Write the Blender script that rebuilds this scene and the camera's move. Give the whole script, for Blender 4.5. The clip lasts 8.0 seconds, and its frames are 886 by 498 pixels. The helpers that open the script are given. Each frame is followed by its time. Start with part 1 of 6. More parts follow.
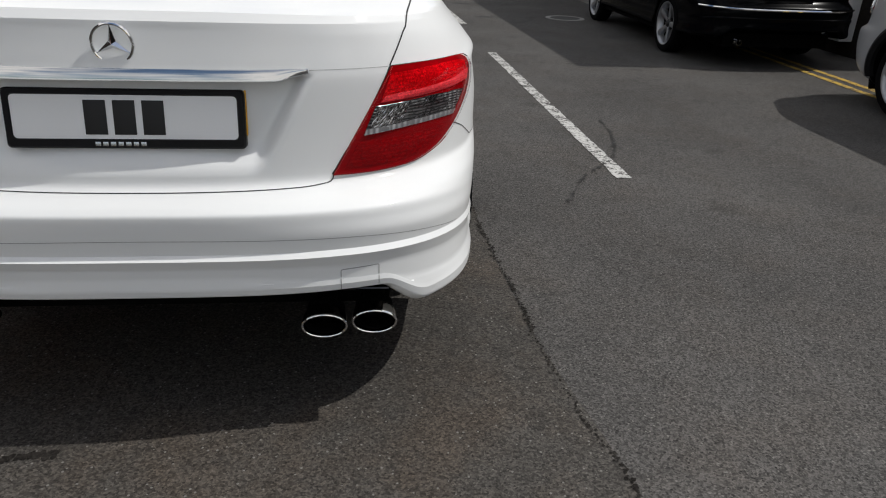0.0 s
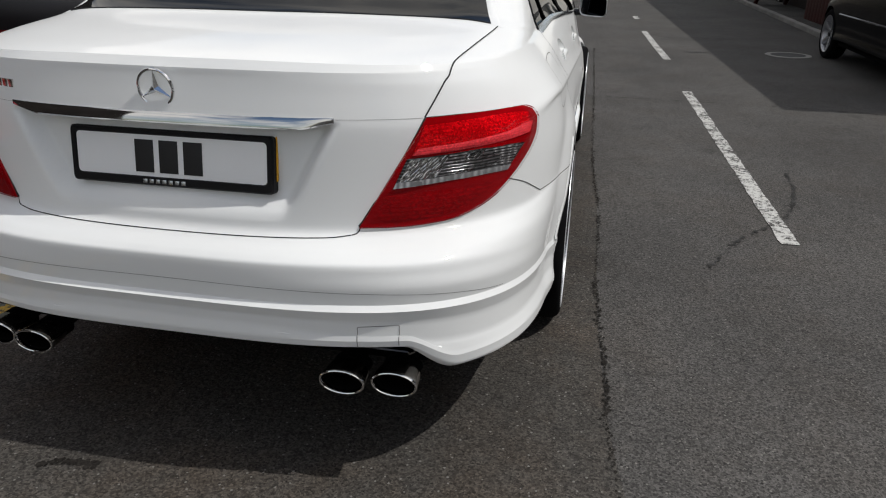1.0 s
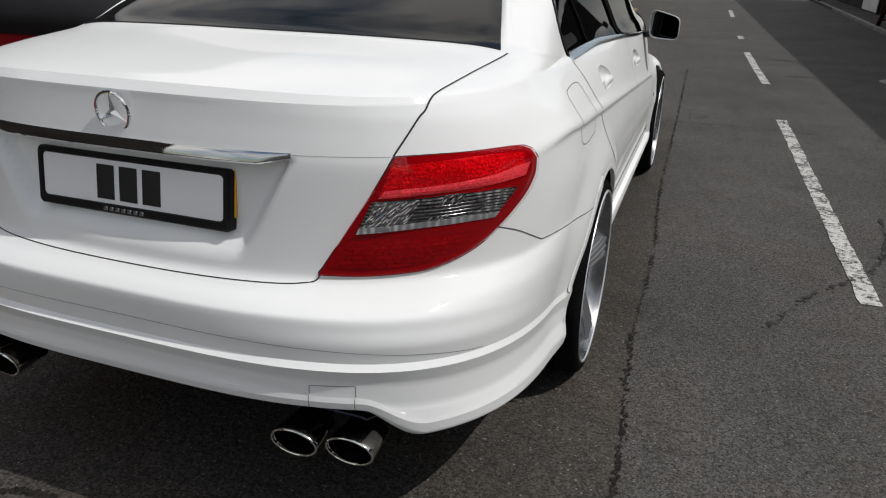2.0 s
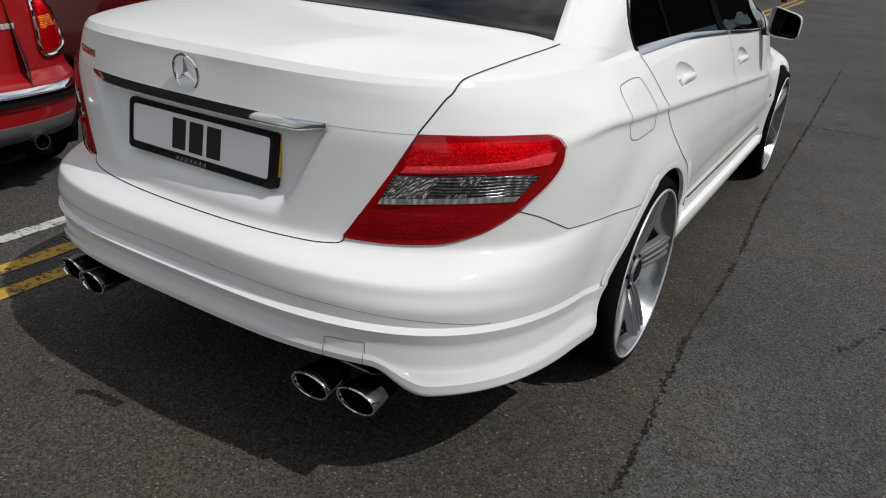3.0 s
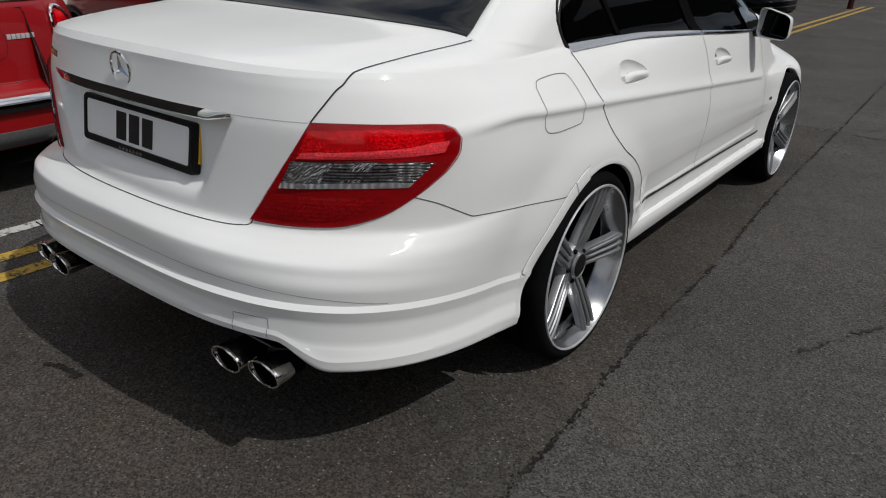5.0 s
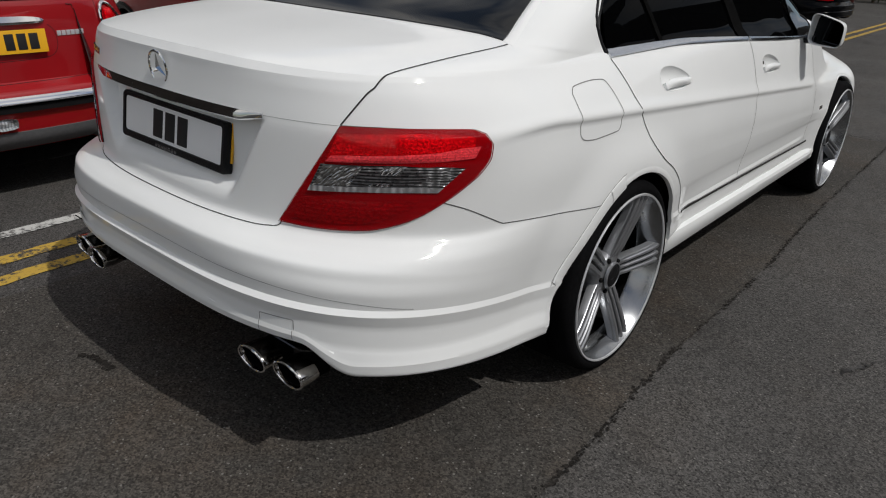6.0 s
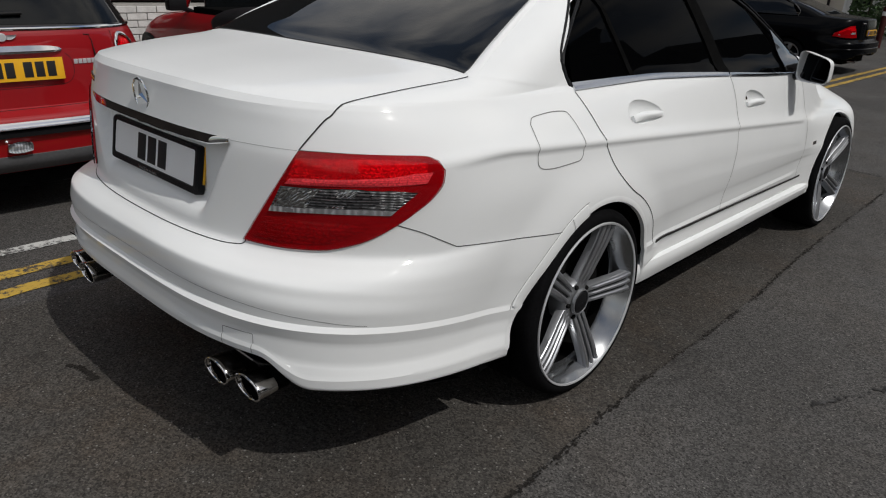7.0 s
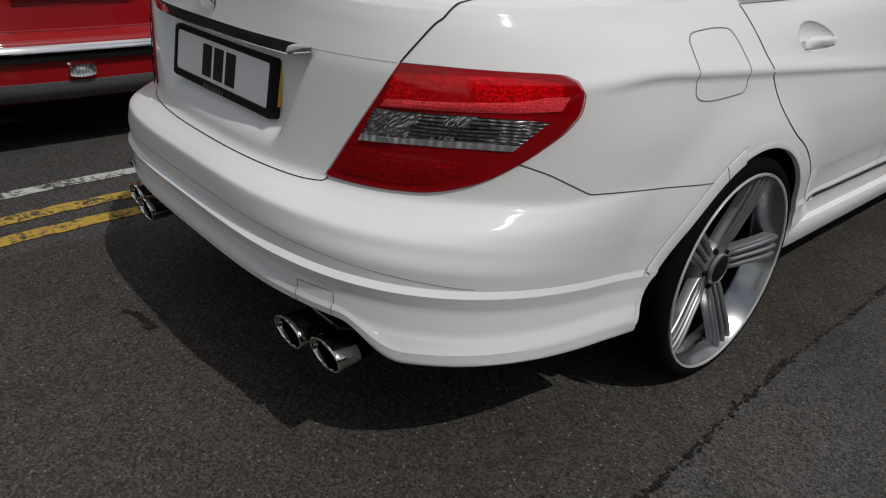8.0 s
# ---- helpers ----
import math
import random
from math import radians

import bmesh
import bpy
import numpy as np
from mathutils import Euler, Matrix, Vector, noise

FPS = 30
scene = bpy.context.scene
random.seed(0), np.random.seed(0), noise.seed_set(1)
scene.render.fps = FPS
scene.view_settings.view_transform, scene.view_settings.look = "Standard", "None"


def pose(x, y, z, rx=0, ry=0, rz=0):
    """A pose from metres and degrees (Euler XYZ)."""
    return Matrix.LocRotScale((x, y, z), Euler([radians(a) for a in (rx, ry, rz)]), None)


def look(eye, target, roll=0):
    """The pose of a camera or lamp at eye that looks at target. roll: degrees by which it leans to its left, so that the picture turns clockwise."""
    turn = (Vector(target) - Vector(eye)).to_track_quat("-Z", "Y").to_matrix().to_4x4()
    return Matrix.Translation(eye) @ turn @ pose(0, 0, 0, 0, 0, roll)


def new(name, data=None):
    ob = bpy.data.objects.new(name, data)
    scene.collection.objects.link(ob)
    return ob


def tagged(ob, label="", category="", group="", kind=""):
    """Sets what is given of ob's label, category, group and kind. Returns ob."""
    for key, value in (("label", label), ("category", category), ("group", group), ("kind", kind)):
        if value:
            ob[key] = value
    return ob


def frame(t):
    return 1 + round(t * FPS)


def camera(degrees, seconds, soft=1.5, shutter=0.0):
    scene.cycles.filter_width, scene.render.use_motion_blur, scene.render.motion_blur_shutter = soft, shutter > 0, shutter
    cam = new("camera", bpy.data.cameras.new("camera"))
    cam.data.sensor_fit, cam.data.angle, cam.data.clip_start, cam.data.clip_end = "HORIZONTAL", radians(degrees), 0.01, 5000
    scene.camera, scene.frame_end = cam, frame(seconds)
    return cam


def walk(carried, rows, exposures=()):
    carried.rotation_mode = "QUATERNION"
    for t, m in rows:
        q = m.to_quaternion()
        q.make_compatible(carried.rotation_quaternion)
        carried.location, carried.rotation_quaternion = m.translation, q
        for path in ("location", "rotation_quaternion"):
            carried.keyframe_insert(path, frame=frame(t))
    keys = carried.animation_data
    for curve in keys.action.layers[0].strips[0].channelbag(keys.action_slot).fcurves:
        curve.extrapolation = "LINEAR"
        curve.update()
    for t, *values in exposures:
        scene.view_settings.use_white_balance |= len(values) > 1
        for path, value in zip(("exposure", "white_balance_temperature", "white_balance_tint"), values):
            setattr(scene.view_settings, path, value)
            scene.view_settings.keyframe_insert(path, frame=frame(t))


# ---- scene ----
from mathutils.bvhtree import BVHTree

cam = camera(64.2, 8.0, 1.1)
PATH = [
    (0, (0.552, -1.669, 1.273), (0.764, 0.13, 0.426), 2.3),
    (0.2, (0.625, -1.615, 1.275), (0.87, 0.17, 0.407), 1.2),
    (0.3, (0.653, -1.593, 1.277), (0.854, 0.212, 0.44), 0.5),
    (0.5, (0.743, -1.556, 1.284), (0.708, 0.297, 0.534), 0.4),
    (0.7, (0.857, -1.526, 1.288), (0.628, 0.291, 0.485), 0.9),
    (0.8, (0.918, -1.514, 1.293), (0.612, 0.292, 0.489), 1.2),
    (1, (0.984, -1.476, 1.305), (0.607, 0.323, 0.516), 0.6),
    (1.2, (1.018, -1.409, 1.313), (0.595, 0.387, 0.539), 1.3),
    (1.3, (1.033, -1.381, 1.312), (0.604, 0.415, 0.543), 2.3),
    (1.5, (1.069, -1.309, 1.316), (0.649, 0.491, 0.552), 3.9),
    (1.7, (1.101, -1.242, 1.321), (0.672, 0.554, 0.551), 3.8),
    (2, (1.182, -1.188, 1.318), (0.555, 0.551, 0.555), 1.2),
    (2.2, (1.278, -1.162, 1.3), (0.477, 0.493, 0.514), 1.4),
    (3.3, (1.452, -1.153, 1.37), (0.517, 0.406, 0.538), 3.6),
    (3.5, (1.466, -1.145, 1.353), (0.572, 0.448, 0.539), 3.6),
    (3.7, (1.489, -1.136, 1.337), (0.593, 0.458, 0.525), 2.9),
    (4, (1.613, -1.102, 1.343), (0.635, 0.45, 0.545), 1.1),
    (4.2, (1.685, -1.08, 1.357), (0.64, 0.442, 0.588), 2.3),
    (4.5, (1.808, -1.055, 1.35), (0.726, 0.419, 0.538), 2.1),
    (5.8, (1.833, -0.982, 1.351), (0.729, 0.481, 0.552), 2.7),
    (6, (1.83, -0.978, 1.356), (0.657, 0.423, 0.542), 2.6),
    (6.2, (1.879, -0.945, 1.368), (0.639, 0.409, 0.575), 3.1),
    (6.5, (1.942, -0.929, 1.373), (0.675, 0.413, 0.602), 3.2),
    (6.7, (1.988, -0.907, 1.371), (0.721, 0.444, 0.616), 3.1),
    (7, (2.024, -0.91, 1.375), (0.768, 0.459, 0.636), 2.9),
    (7.2, (2.036, -0.911, 1.372), (0.765, 0.449, 0.64), 2.8),
    (7.5, (2.017, -0.942, 1.355), (0.698, 0.345, 0.578), 2.1),
    (7.7, (1.979, -0.95, 1.34), (0.651, 0.288, 0.501), 2.9),
    (7.8, (1.809, -0.852, 1.298), (0.517, 0.377, 0.392), 3.8),
    (8, (1.690, -0.758, 1.219), (0.364, 0.455, 0.343), 3.4),
]
walk(cam, [(t, look(eye, target, roll)) for t, eye, target, roll in PATH], [(0.0, 0.08), (0.5, 0.04), (1.5, -0.02), (2.0, -0.06), (3.5, -0.14), (4.0, -0.25), (4.5, -0.28), (7.0, -0.29), (7.5, -0.30), (8.0, -0.55)])

# ---- world, sun, exposure ----
SUN = Vector((0.580, 0.028, 0.814)).normalized()
world = bpy.data.worlds.new("sky")
scene.world = world
world.use_nodes = True
wn, wl = world.node_tree.nodes, world.node_tree.links
wn.clear()
sky = wn.new("ShaderNodeTexSky")
sky.sky_type, sky.sun_disc = "NISHITA", False
sky.sun_elevation = math.asin(SUN.z)
sky.sun_rotation = math.atan2(SUN.x, SUN.y)
coord = wn.new("ShaderNodeTexCoord")
stretch = wn.new("ShaderNodeMapping")
stretch.inputs["Scale"].default_value = (1.0, 1.0, 2.2)
cloud = wn.new("ShaderNodeTexNoise")
cloud.inputs["Scale"].default_value, cloud.inputs["Detail"].default_value = 2.6, 7.0
ramp = wn.new("ShaderNodeValToRGB")
ramp.color_ramp.elements[0].position, ramp.color_ramp.elements[1].position = 0.40, 0.62
mixc = wn.new("ShaderNodeMix")
mixc.data_type = "RGBA"
mixc.inputs[7].default_value = (10.9, 10.5, 10.0, 1)
bg = wn.new("ShaderNodeBackground")
bg.inputs["Strength"].default_value = 0.089
wo = wn.new("ShaderNodeOutputWorld")
wl.new(coord.outputs["Generated"], stretch.inputs["Vector"])
wl.new(stretch.outputs["Vector"], cloud.inputs["Vector"])
wl.new(cloud.outputs["Fac"], ramp.inputs["Fac"])
wl.new(ramp.outputs["Color"], mixc.inputs[0])
wl.new(sky.outputs["Color"], mixc.inputs[6])
wl.new(mixc.outputs[2], bg.inputs["Color"])
wl.new(bg.outputs["Background"], wo.inputs["Surface"])
sun = new("sun", bpy.data.lights.new("sun", "SUN"))
sun.data.energy, sun.data.angle, sun.data.color = 2.68, radians(0.5), (1.0, 0.972, 0.93)
sun.matrix_world = look((SUN * 40)[:], (0, 0, 0))


# ---- materials ----
def material(name, color, rough=0.5, metal=0.0, coat=0.0, spec=0.5, grain=0.0, grain_scale=60.0, wear=0.0, wear_scale=3.0,
             bump=0.0, bump_scale=200.0, transmission=0.0, ior=1.45, rand=0.0):
    """A principled surface with two scales of variation in tone and gloss, and a fine relief."""
    m = bpy.data.materials.new(name)
    m.use_nodes = True
    nt = m.node_tree
    p = nt.nodes["Principled BSDF"]
    p.inputs["Roughness"].default_value, p.inputs["Metallic"].default_value = rough, metal
    p.inputs["Coat Weight"].default_value, p.inputs["Coat Roughness"].default_value = coat, 0.03
    p.inputs["Specular IOR Level"].default_value = spec
    p.inputs["Transmission Weight"].default_value, p.inputs["IOR"].default_value = transmission, ior
    p.inputs["Base Color"].default_value = (*color, 1)
    tc = nt.nodes.new("ShaderNodeTexCoord")
    last = None
    if grain or wear or rand:
        rgb = nt.nodes.new("ShaderNodeRGB")
        rgb.outputs[0].default_value = (*color, 1)
        last = rgb.outputs[0]
        for amount, size, detail in ((grain, grain_scale, 3.0), (wear, wear_scale, 6.0)):
            if not amount:
                continue
            nz = nt.nodes.new("ShaderNodeTexNoise")
            nz.inputs["Scale"].default_value, nz.inputs["Detail"].default_value = size, detail
            nt.links.new(tc.outputs["Object"], nz.inputs["Vector"])
            mr = nt.nodes.new("ShaderNodeMapRange")
            mr.inputs[1].default_value, mr.inputs[2].default_value = 0.3, 0.7
            mr.inputs[3].default_value, mr.inputs[4].default_value = 1.0 - amount, 1.0 + amount
            nt.links.new(nz.outputs["Fac"], mr.inputs[0])
            hs = nt.nodes.new("ShaderNodeHueSaturation")
            nt.links.new(last, hs.inputs["Color"])
            nt.links.new(mr.outputs[0], hs.inputs["Value"])
            last = hs.outputs["Color"]
        if rand:
            oi = nt.nodes.new("ShaderNodeObjectInfo")
            mr = nt.nodes.new("ShaderNodeMapRange")
            mr.inputs[3].default_value, mr.inputs[4].default_value = 1.0 - rand, 1.0 + rand
            nt.links.new(oi.outputs["Random"], mr.inputs[0])
            hs = nt.nodes.new("ShaderNodeHueSaturation")
            nt.links.new(last, hs.inputs["Color"])
            nt.links.new(mr.outputs[0], hs.inputs["Value"])
            last = hs.outputs["Color"]
        nt.links.new(last, p.inputs["Base Color"])
    if bump:
        nz = nt.nodes.new("ShaderNodeTexNoise")
        nz.inputs["Scale"].default_value, nz.inputs["Detail"].default_value = bump_scale, 4.0
        nt.links.new(tc.outputs["Object"], nz.inputs["Vector"])
        bp = nt.nodes.new("ShaderNodeBump")
        bp.inputs["Strength"].default_value, bp.inputs["Distance"].default_value = bump, 0.004
        nt.links.new(nz.outputs["Fac"], bp.inputs["Height"])
        nt.links.new(bp.outputs["Normal"], p.inputs["Normal"])
    return m


def asphalt_material(name, tone, stones, patch, dirt=0.0):
    m = bpy.data.materials.new(name)
    m.use_nodes = True
    nt = m.node_tree
    n, l = nt.nodes, nt.links
    p = n["Principled BSDF"]
    p.inputs["Roughness"].default_value, p.inputs["Specular IOR Level"].default_value = 0.78, 0.22
    tc = n.new("ShaderNodeTexCoord")

    def noise_at(scale, detail, low, high, a, b, rough=0.5):
        nz = n.new("ShaderNodeTexNoise")
        nz.inputs["Scale"].default_value, nz.inputs["Detail"].default_value, nz.inputs["Roughness"].default_value = scale, detail, rough
        l.new(tc.outputs["Object"], nz.inputs["Vector"])
        mr = n.new("ShaderNodeMapRange")
        mr.inputs[1].default_value, mr.inputs[2].default_value, mr.inputs[3].default_value, mr.inputs[4].default_value = low, high, a, b
        l.new(nz.outputs["Fac"], mr.inputs[0])
        return mr.outputs[0]

    def times(a, b):
        q = n.new("ShaderNodeMath")
        q.operation = "MULTIPLY"
        l.new(a, q.inputs[0])
        l.new(b, q.inputs[1])
        return q.outputs[0]

    vo = n.new("ShaderNodeTexVoronoi")
    vo.inputs["Scale"].default_value = 165.0
    l.new(tc.outputs["Object"], vo.inputs["Vector"])
    sep = n.new("ShaderNodeSeparateColor")
    l.new(vo.outputs["Color"], sep.inputs[0])
    st = n.new("ShaderNodeMapRange")
    st.inputs[1].default_value, st.inputs[2].default_value, st.inputs[3].default_value, st.inputs[4].default_value = 0.0, 1.0, 1.0 - stones, 1.0 + stones
    l.new(sep.outputs[0], st.inputs[0])
    # a few pale chips of stone
    vb = n.new("ShaderNodeTexVoronoi")
    vb.inputs["Scale"].default_value = 88.0
    l.new(tc.outputs["Object"], vb.inputs["Vector"])
    sb = n.new("ShaderNodeSeparateColor")
    l.new(vb.outputs["Color"], sb.inputs[0])
    pick = n.new("ShaderNodeMath")
    pick.operation = "GREATER_THAN"
    pick.inputs[1].default_value = 0.93
    l.new(sb.outputs[1], pick.inputs[0])
    near = n.new("ShaderNodeMath")
    near.operation = "LESS_THAN"
    near.inputs[1].default_value = 0.30
    l.new(vb.outputs["Distance"], near.inputs[0])
    chip = times(pick.outputs[0], near.outputs[0])
    # small dark pits between the stones
    deep = n.new("ShaderNodeMath")
    deep.operation = "GREATER_THAN"
    deep.inputs[1].default_value = 0.84
    l.new(sb.outputs[2], deep.inputs[0])
    pit = n.new("ShaderNodeMapRange")
    pit.inputs[3].default_value, pit.inputs[4].default_value = 1.0, 0.42
    l.new(times(deep.outputs[0], near.outputs[0]), pit.inputs[0])
    val = times(times(st.outputs[0], noise_at(0.9, 5.0, 0.3, 0.7, 1.0 - patch, 1.0 + patch)), noise_at(9.0, 6.0, 0.3, 0.7, 0.91, 1.09, 0.65))
    val = times(val, pit.outputs[0])
    val = times(val, noise_at(200.0, 3.0, 0.3, 0.7, 0.62, 1.38))
    # oil spots and tyre marks
    val = times(val, noise_at(2.3, 4.0, 0.30, 0.40, 0.72, 1.0, 0.6))
    rgb = n.new("ShaderNodeRGB")
    rgb.outputs[0].default_value = (*tone, 1)
    hs = n.new("ShaderNodeHueSaturation")
    soil = n.new("ShaderNodeMix")
    soil.data_type = "RGBA"
    soil.inputs[7].default_value = (0.056, 0.0455, 0.036, 1)
    l.new(noise_at(1.9, 8.0, 0.46, 0.64, 0.0, dirt, 0.68), soil.inputs[0])
    l.new(rgb.outputs[0], soil.inputs[6])
    l.new(soil.outputs[2], hs.inputs["Color"])
    l.new(val, hs.inputs["Value"])
    mx = n.new("ShaderNodeMix")
    mx.data_type = "RGBA"
    mx.inputs[7].default_value = (0.17, 0.163, 0.152, 1)
    l.new(chip, mx.inputs[0])
    l.new(hs.outputs["Color"], mx.inputs[6])
    l.new(mx.outputs[2], p.inputs["Base Color"])
    bp = n.new("ShaderNodeBump")
    bp.inputs["Strength"].default_value, bp.inputs["Distance"].default_value = 0.75, 0.004
    l.new(sep.outputs[1], bp.inputs["Height"])
    bp2 = n.new("ShaderNodeBump")
    bp2.inputs["Strength"].default_value, bp2.inputs["Distance"].default_value = 0.5, 0.01
    nz = n.new("ShaderNodeTexNoise")
    nz.inputs["Scale"].default_value, nz.inputs["Detail"].default_value = 60.0, 5.0
    l.new(tc.outputs["Object"], nz.inputs["Vector"])
    l.new(nz.outputs["Fac"], bp2.inputs["Height"])
    l.new(bp.outputs["Normal"], bp2.inputs["Normal"])
    l.new(bp2.outputs["Normal"], p.inputs["Normal"])
    return m


def worn_paint(name, color, keep=0.5, under=(0.055, 0.052, 0.05)):
    """Road paint, worn through to the asphalt in flakes."""
    m = material(name, color, 0.75, spec=0.3, bump=0.5, bump_scale=150.0)
    nt = m.node_tree
    n, l = nt.nodes, nt.links
    p = n["Principled BSDF"]
    tc = n.new("ShaderNodeTexCoord")
    total = None
    for scale, weight in ((7.0, 0.45), (42.0, 0.55)):
        nz = n.new("ShaderNodeTexNoise")
        nz.inputs["Scale"].default_value, nz.inputs["Detail"].default_value, nz.inputs["Roughness"].default_value = scale, 6.0, 0.7
        l.new(tc.outputs["Object"], nz.inputs["Vector"])
        q = n.new("ShaderNodeMath")
        q.operation = "MULTIPLY"
        q.inputs[1].default_value = weight
        l.new(nz.outputs["Fac"], q.inputs[0])
        if total is None:
            total = q.outputs[0]
        else:
            s = n.new("ShaderNodeMath")
            l.new(total, s.inputs[0])
            l.new(q.outputs[0], s.inputs[1])
            total = s.outputs[0]
    mr = n.new("ShaderNodeMapRange")
    mr.inputs[1].default_value, mr.inputs[2].default_value = keep - 0.04, keep + 0.04
    l.new(total, mr.inputs[0])
    mx = n.new("ShaderNodeMix")
    mx.data_type = "RGBA"
    mx.inputs[6].default_value, mx.inputs[7].default_value = (*color, 1), (*under, 1)
    l.new(mr.outputs[0], mx.inputs[0])
    l.new(mx.outputs[2], p.inputs["Base Color"])
    return m


def lens_material(name, color, rib=40.0, axis="Z", depth=0.5, sparkle=0.4, rough=0.12, cells=70.0, metal=0.0, lines=1.0):
    """A moulded lamp lens: ribs and prisms under a clear glossy skin."""
    m = bpy.data.materials.new(name)
    m.use_nodes = True
    n, l = m.node_tree.nodes, m.node_tree.links
    p = n["Principled BSDF"]
    p.inputs["Roughness"].default_value, p.inputs["Coat Weight"].default_value, p.inputs["Coat Roughness"].default_value = rough, 0.15, 0.015
    p.inputs["Metallic"].default_value, p.inputs["Specular IOR Level"].default_value = metal, 0.12
    tc = n.new("ShaderNodeTexCoord")
    wv = n.new("ShaderNodeTexWave")
    wv.bands_direction = axis
    wv.inputs["Scale"].default_value, wv.inputs["Distortion"].default_value = rib, 0.4
    l.new(tc.outputs["Object"], wv.inputs["Vector"])
    vo = n.new("ShaderNodeTexVoronoi")
    vo.inputs["Scale"].default_value = cells
    l.new(tc.outputs["Object"], vo.inputs["Vector"])
    sep = n.new("ShaderNodeSeparateColor")
    l.new(vo.outputs["Color"], sep.inputs[0])
    nz = n.new("ShaderNodeTexNoise")
    nz.inputs["Scale"].default_value = 11.0
    l.new(tc.outputs["Object"], nz.inputs["Vector"])
    a = n.new("ShaderNodeMath")
    a.operation = "MULTIPLY"
    l.new(sep.outputs[0], a.inputs[0])
    l.new(nz.outputs["Fac"], a.inputs[1])
    b = n.new("ShaderNodeMath")
    b.operation = "MULTIPLY"
    l.new(a.outputs[0], b.inputs[0])
    soft = n.new("ShaderNodeMapRange")
    soft.inputs[3].default_value = 1.0 - lines
    l.new(wv.outputs["Fac"], soft.inputs[0])
    l.new(soft.outputs[0], b.inputs[1])
    # sparkle: glints of the prisms painted as brighter cells in the base colour
    mr = n.new("ShaderNodeMapRange")
    mr.inputs[2].default_value = 0.55
    mr.inputs[3].default_value, mr.inputs[4].default_value = 1.0 - 0.5 * sparkle, 1.0 + 2.2 * sparkle
    l.new(b.outputs[0], mr.inputs[0])
    hs = n.new("ShaderNodeHueSaturation")
    hs.inputs["Color"].default_value = (*color, 1)
    l.new(mr.outputs[0], hs.inputs["Value"])
    l.new(hs.outputs["Color"], p.inputs["Base Color"])
    bp = n.new("ShaderNodeBump")
    bp.inputs["Strength"].default_value, bp.inputs["Distance"].default_value = depth, 0.003
    l.new(wv.outputs["Fac"], bp.inputs["Height"])
    l.new(bp.outputs["Normal"], p.inputs["Normal"])
    return m


def tinted_glass(name, clear=0.04, spec=0.30):
    """Glass tinted so dark that only a little of the inside shows."""
    m = bpy.data.materials.new(name)
    m.use_nodes = True
    n, l = m.node_tree.nodes, m.node_tree.links
    p = n["Principled BSDF"]
    p.inputs["Base Color"].default_value = (0.006, 0.007, 0.008, 1)
    p.inputs["Roughness"].default_value, p.inputs["Specular IOR Level"].default_value = 0.015, spec
    t = n.new("ShaderNodeBsdfTransparent")
    t.inputs["Color"].default_value = (0.75, 0.8, 0.8, 1)
    mx = n.new("ShaderNodeMixShader")
    mx.inputs[0].default_value = clear
    l.new(p.outputs[0], mx.inputs[1])
    l.new(t.outputs[0], mx.inputs[2])
    l.new(mx.outputs[0], n["Material Output"].inputs["Surface"])
    return m


WHITE = material("white_car_paint", (0.808, 0.822, 0.820), 0.6, coat=0.6, spec=0.2, grain=0.012, grain_scale=900.0, wear=0.02, wear_scale=2.0)
WHITE.node_tree.nodes["Principled BSDF"].inputs["Coat Roughness"].default_value = 0.06
RED = material("red_car_paint", (0.29, 0.0045, 0.008), 0.45, coat=0.8, spec=0.25, grain=0.03, grain_scale=700.0, wear=0.06, wear_scale=2.0)
BLACK_PAINT = material("black_car_paint", (0.0022, 0.0025, 0.0032), 0.2, coat=0.05, spec=0.03, grain=0.1, grain_scale=500.0, wear=0.1)
SILVER = material("silver_car_paint", (0.42, 0.43, 0.44), 0.4, metal=0.25, coat=0.6, grain=0.08, grain_scale=900.0, wear=0.04)
CHROME = material("chrome", (0.78, 0.79, 0.80), 0.06, metal=1.0, wear=0.04, wear_scale=20.0)
DARK_CHROME = material("reflecting_dark_chrome", (0.55, 0.56, 0.57), 0.04, metal=1.0, wear=0.05, wear_scale=14.0)
PALE_SILVER = material("pale_silver", (0.62, 0.63, 0.65), 0.3, metal=0.35, coat=0.4, wear=0.05)
STEEL = material("polished_steel", (0.62, 0.60, 0.57), 0.14, metal=1.0, grain=0.12, grain_scale=80.0, wear=0.15, wear_scale=9.0)
ALLOY = material("silver_alloy", (0.38, 0.39, 0.41), 0.38, metal=0.78, coat=0.3, grain=0.05, grain_scale=500.0, wear=0.08, wear_scale=8.0)
DISH_ALLOY = material("brushed_dish_alloy", (0.30, 0.31, 0.32), 0.24, metal=0.92, coat=0.2, grain=0.08, grain_scale=300.0, wear=0.2, wear_scale=7.0)
ALU_TRIM = material("brushed_trim", (0.55, 0.57, 0.6), 0.22, metal=1.0, grain=0.05, grain_scale=200.0)
RUBBER = material("tyre_rubber", (0.006, 0.006, 0.0065), 0.9, spec=0.04, grain=0.25, grain_scale=120.0, wear=0.25, wear_scale=6.0, bump=0.3, bump_scale=300.0)
PLASTIC = material("black_plastic", (0.008, 0.008, 0.009), 0.5, spec=0.2, grain=0.15, grain_scale=300.0, wear=0.2, bump=0.2, bump_scale=600.0)
GLOSS_BLACK = material("gloss_black", (0.008, 0.008, 0.009), 0.12, coat=0.6, wear=0.2)
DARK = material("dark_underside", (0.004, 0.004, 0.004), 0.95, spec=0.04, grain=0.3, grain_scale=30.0)
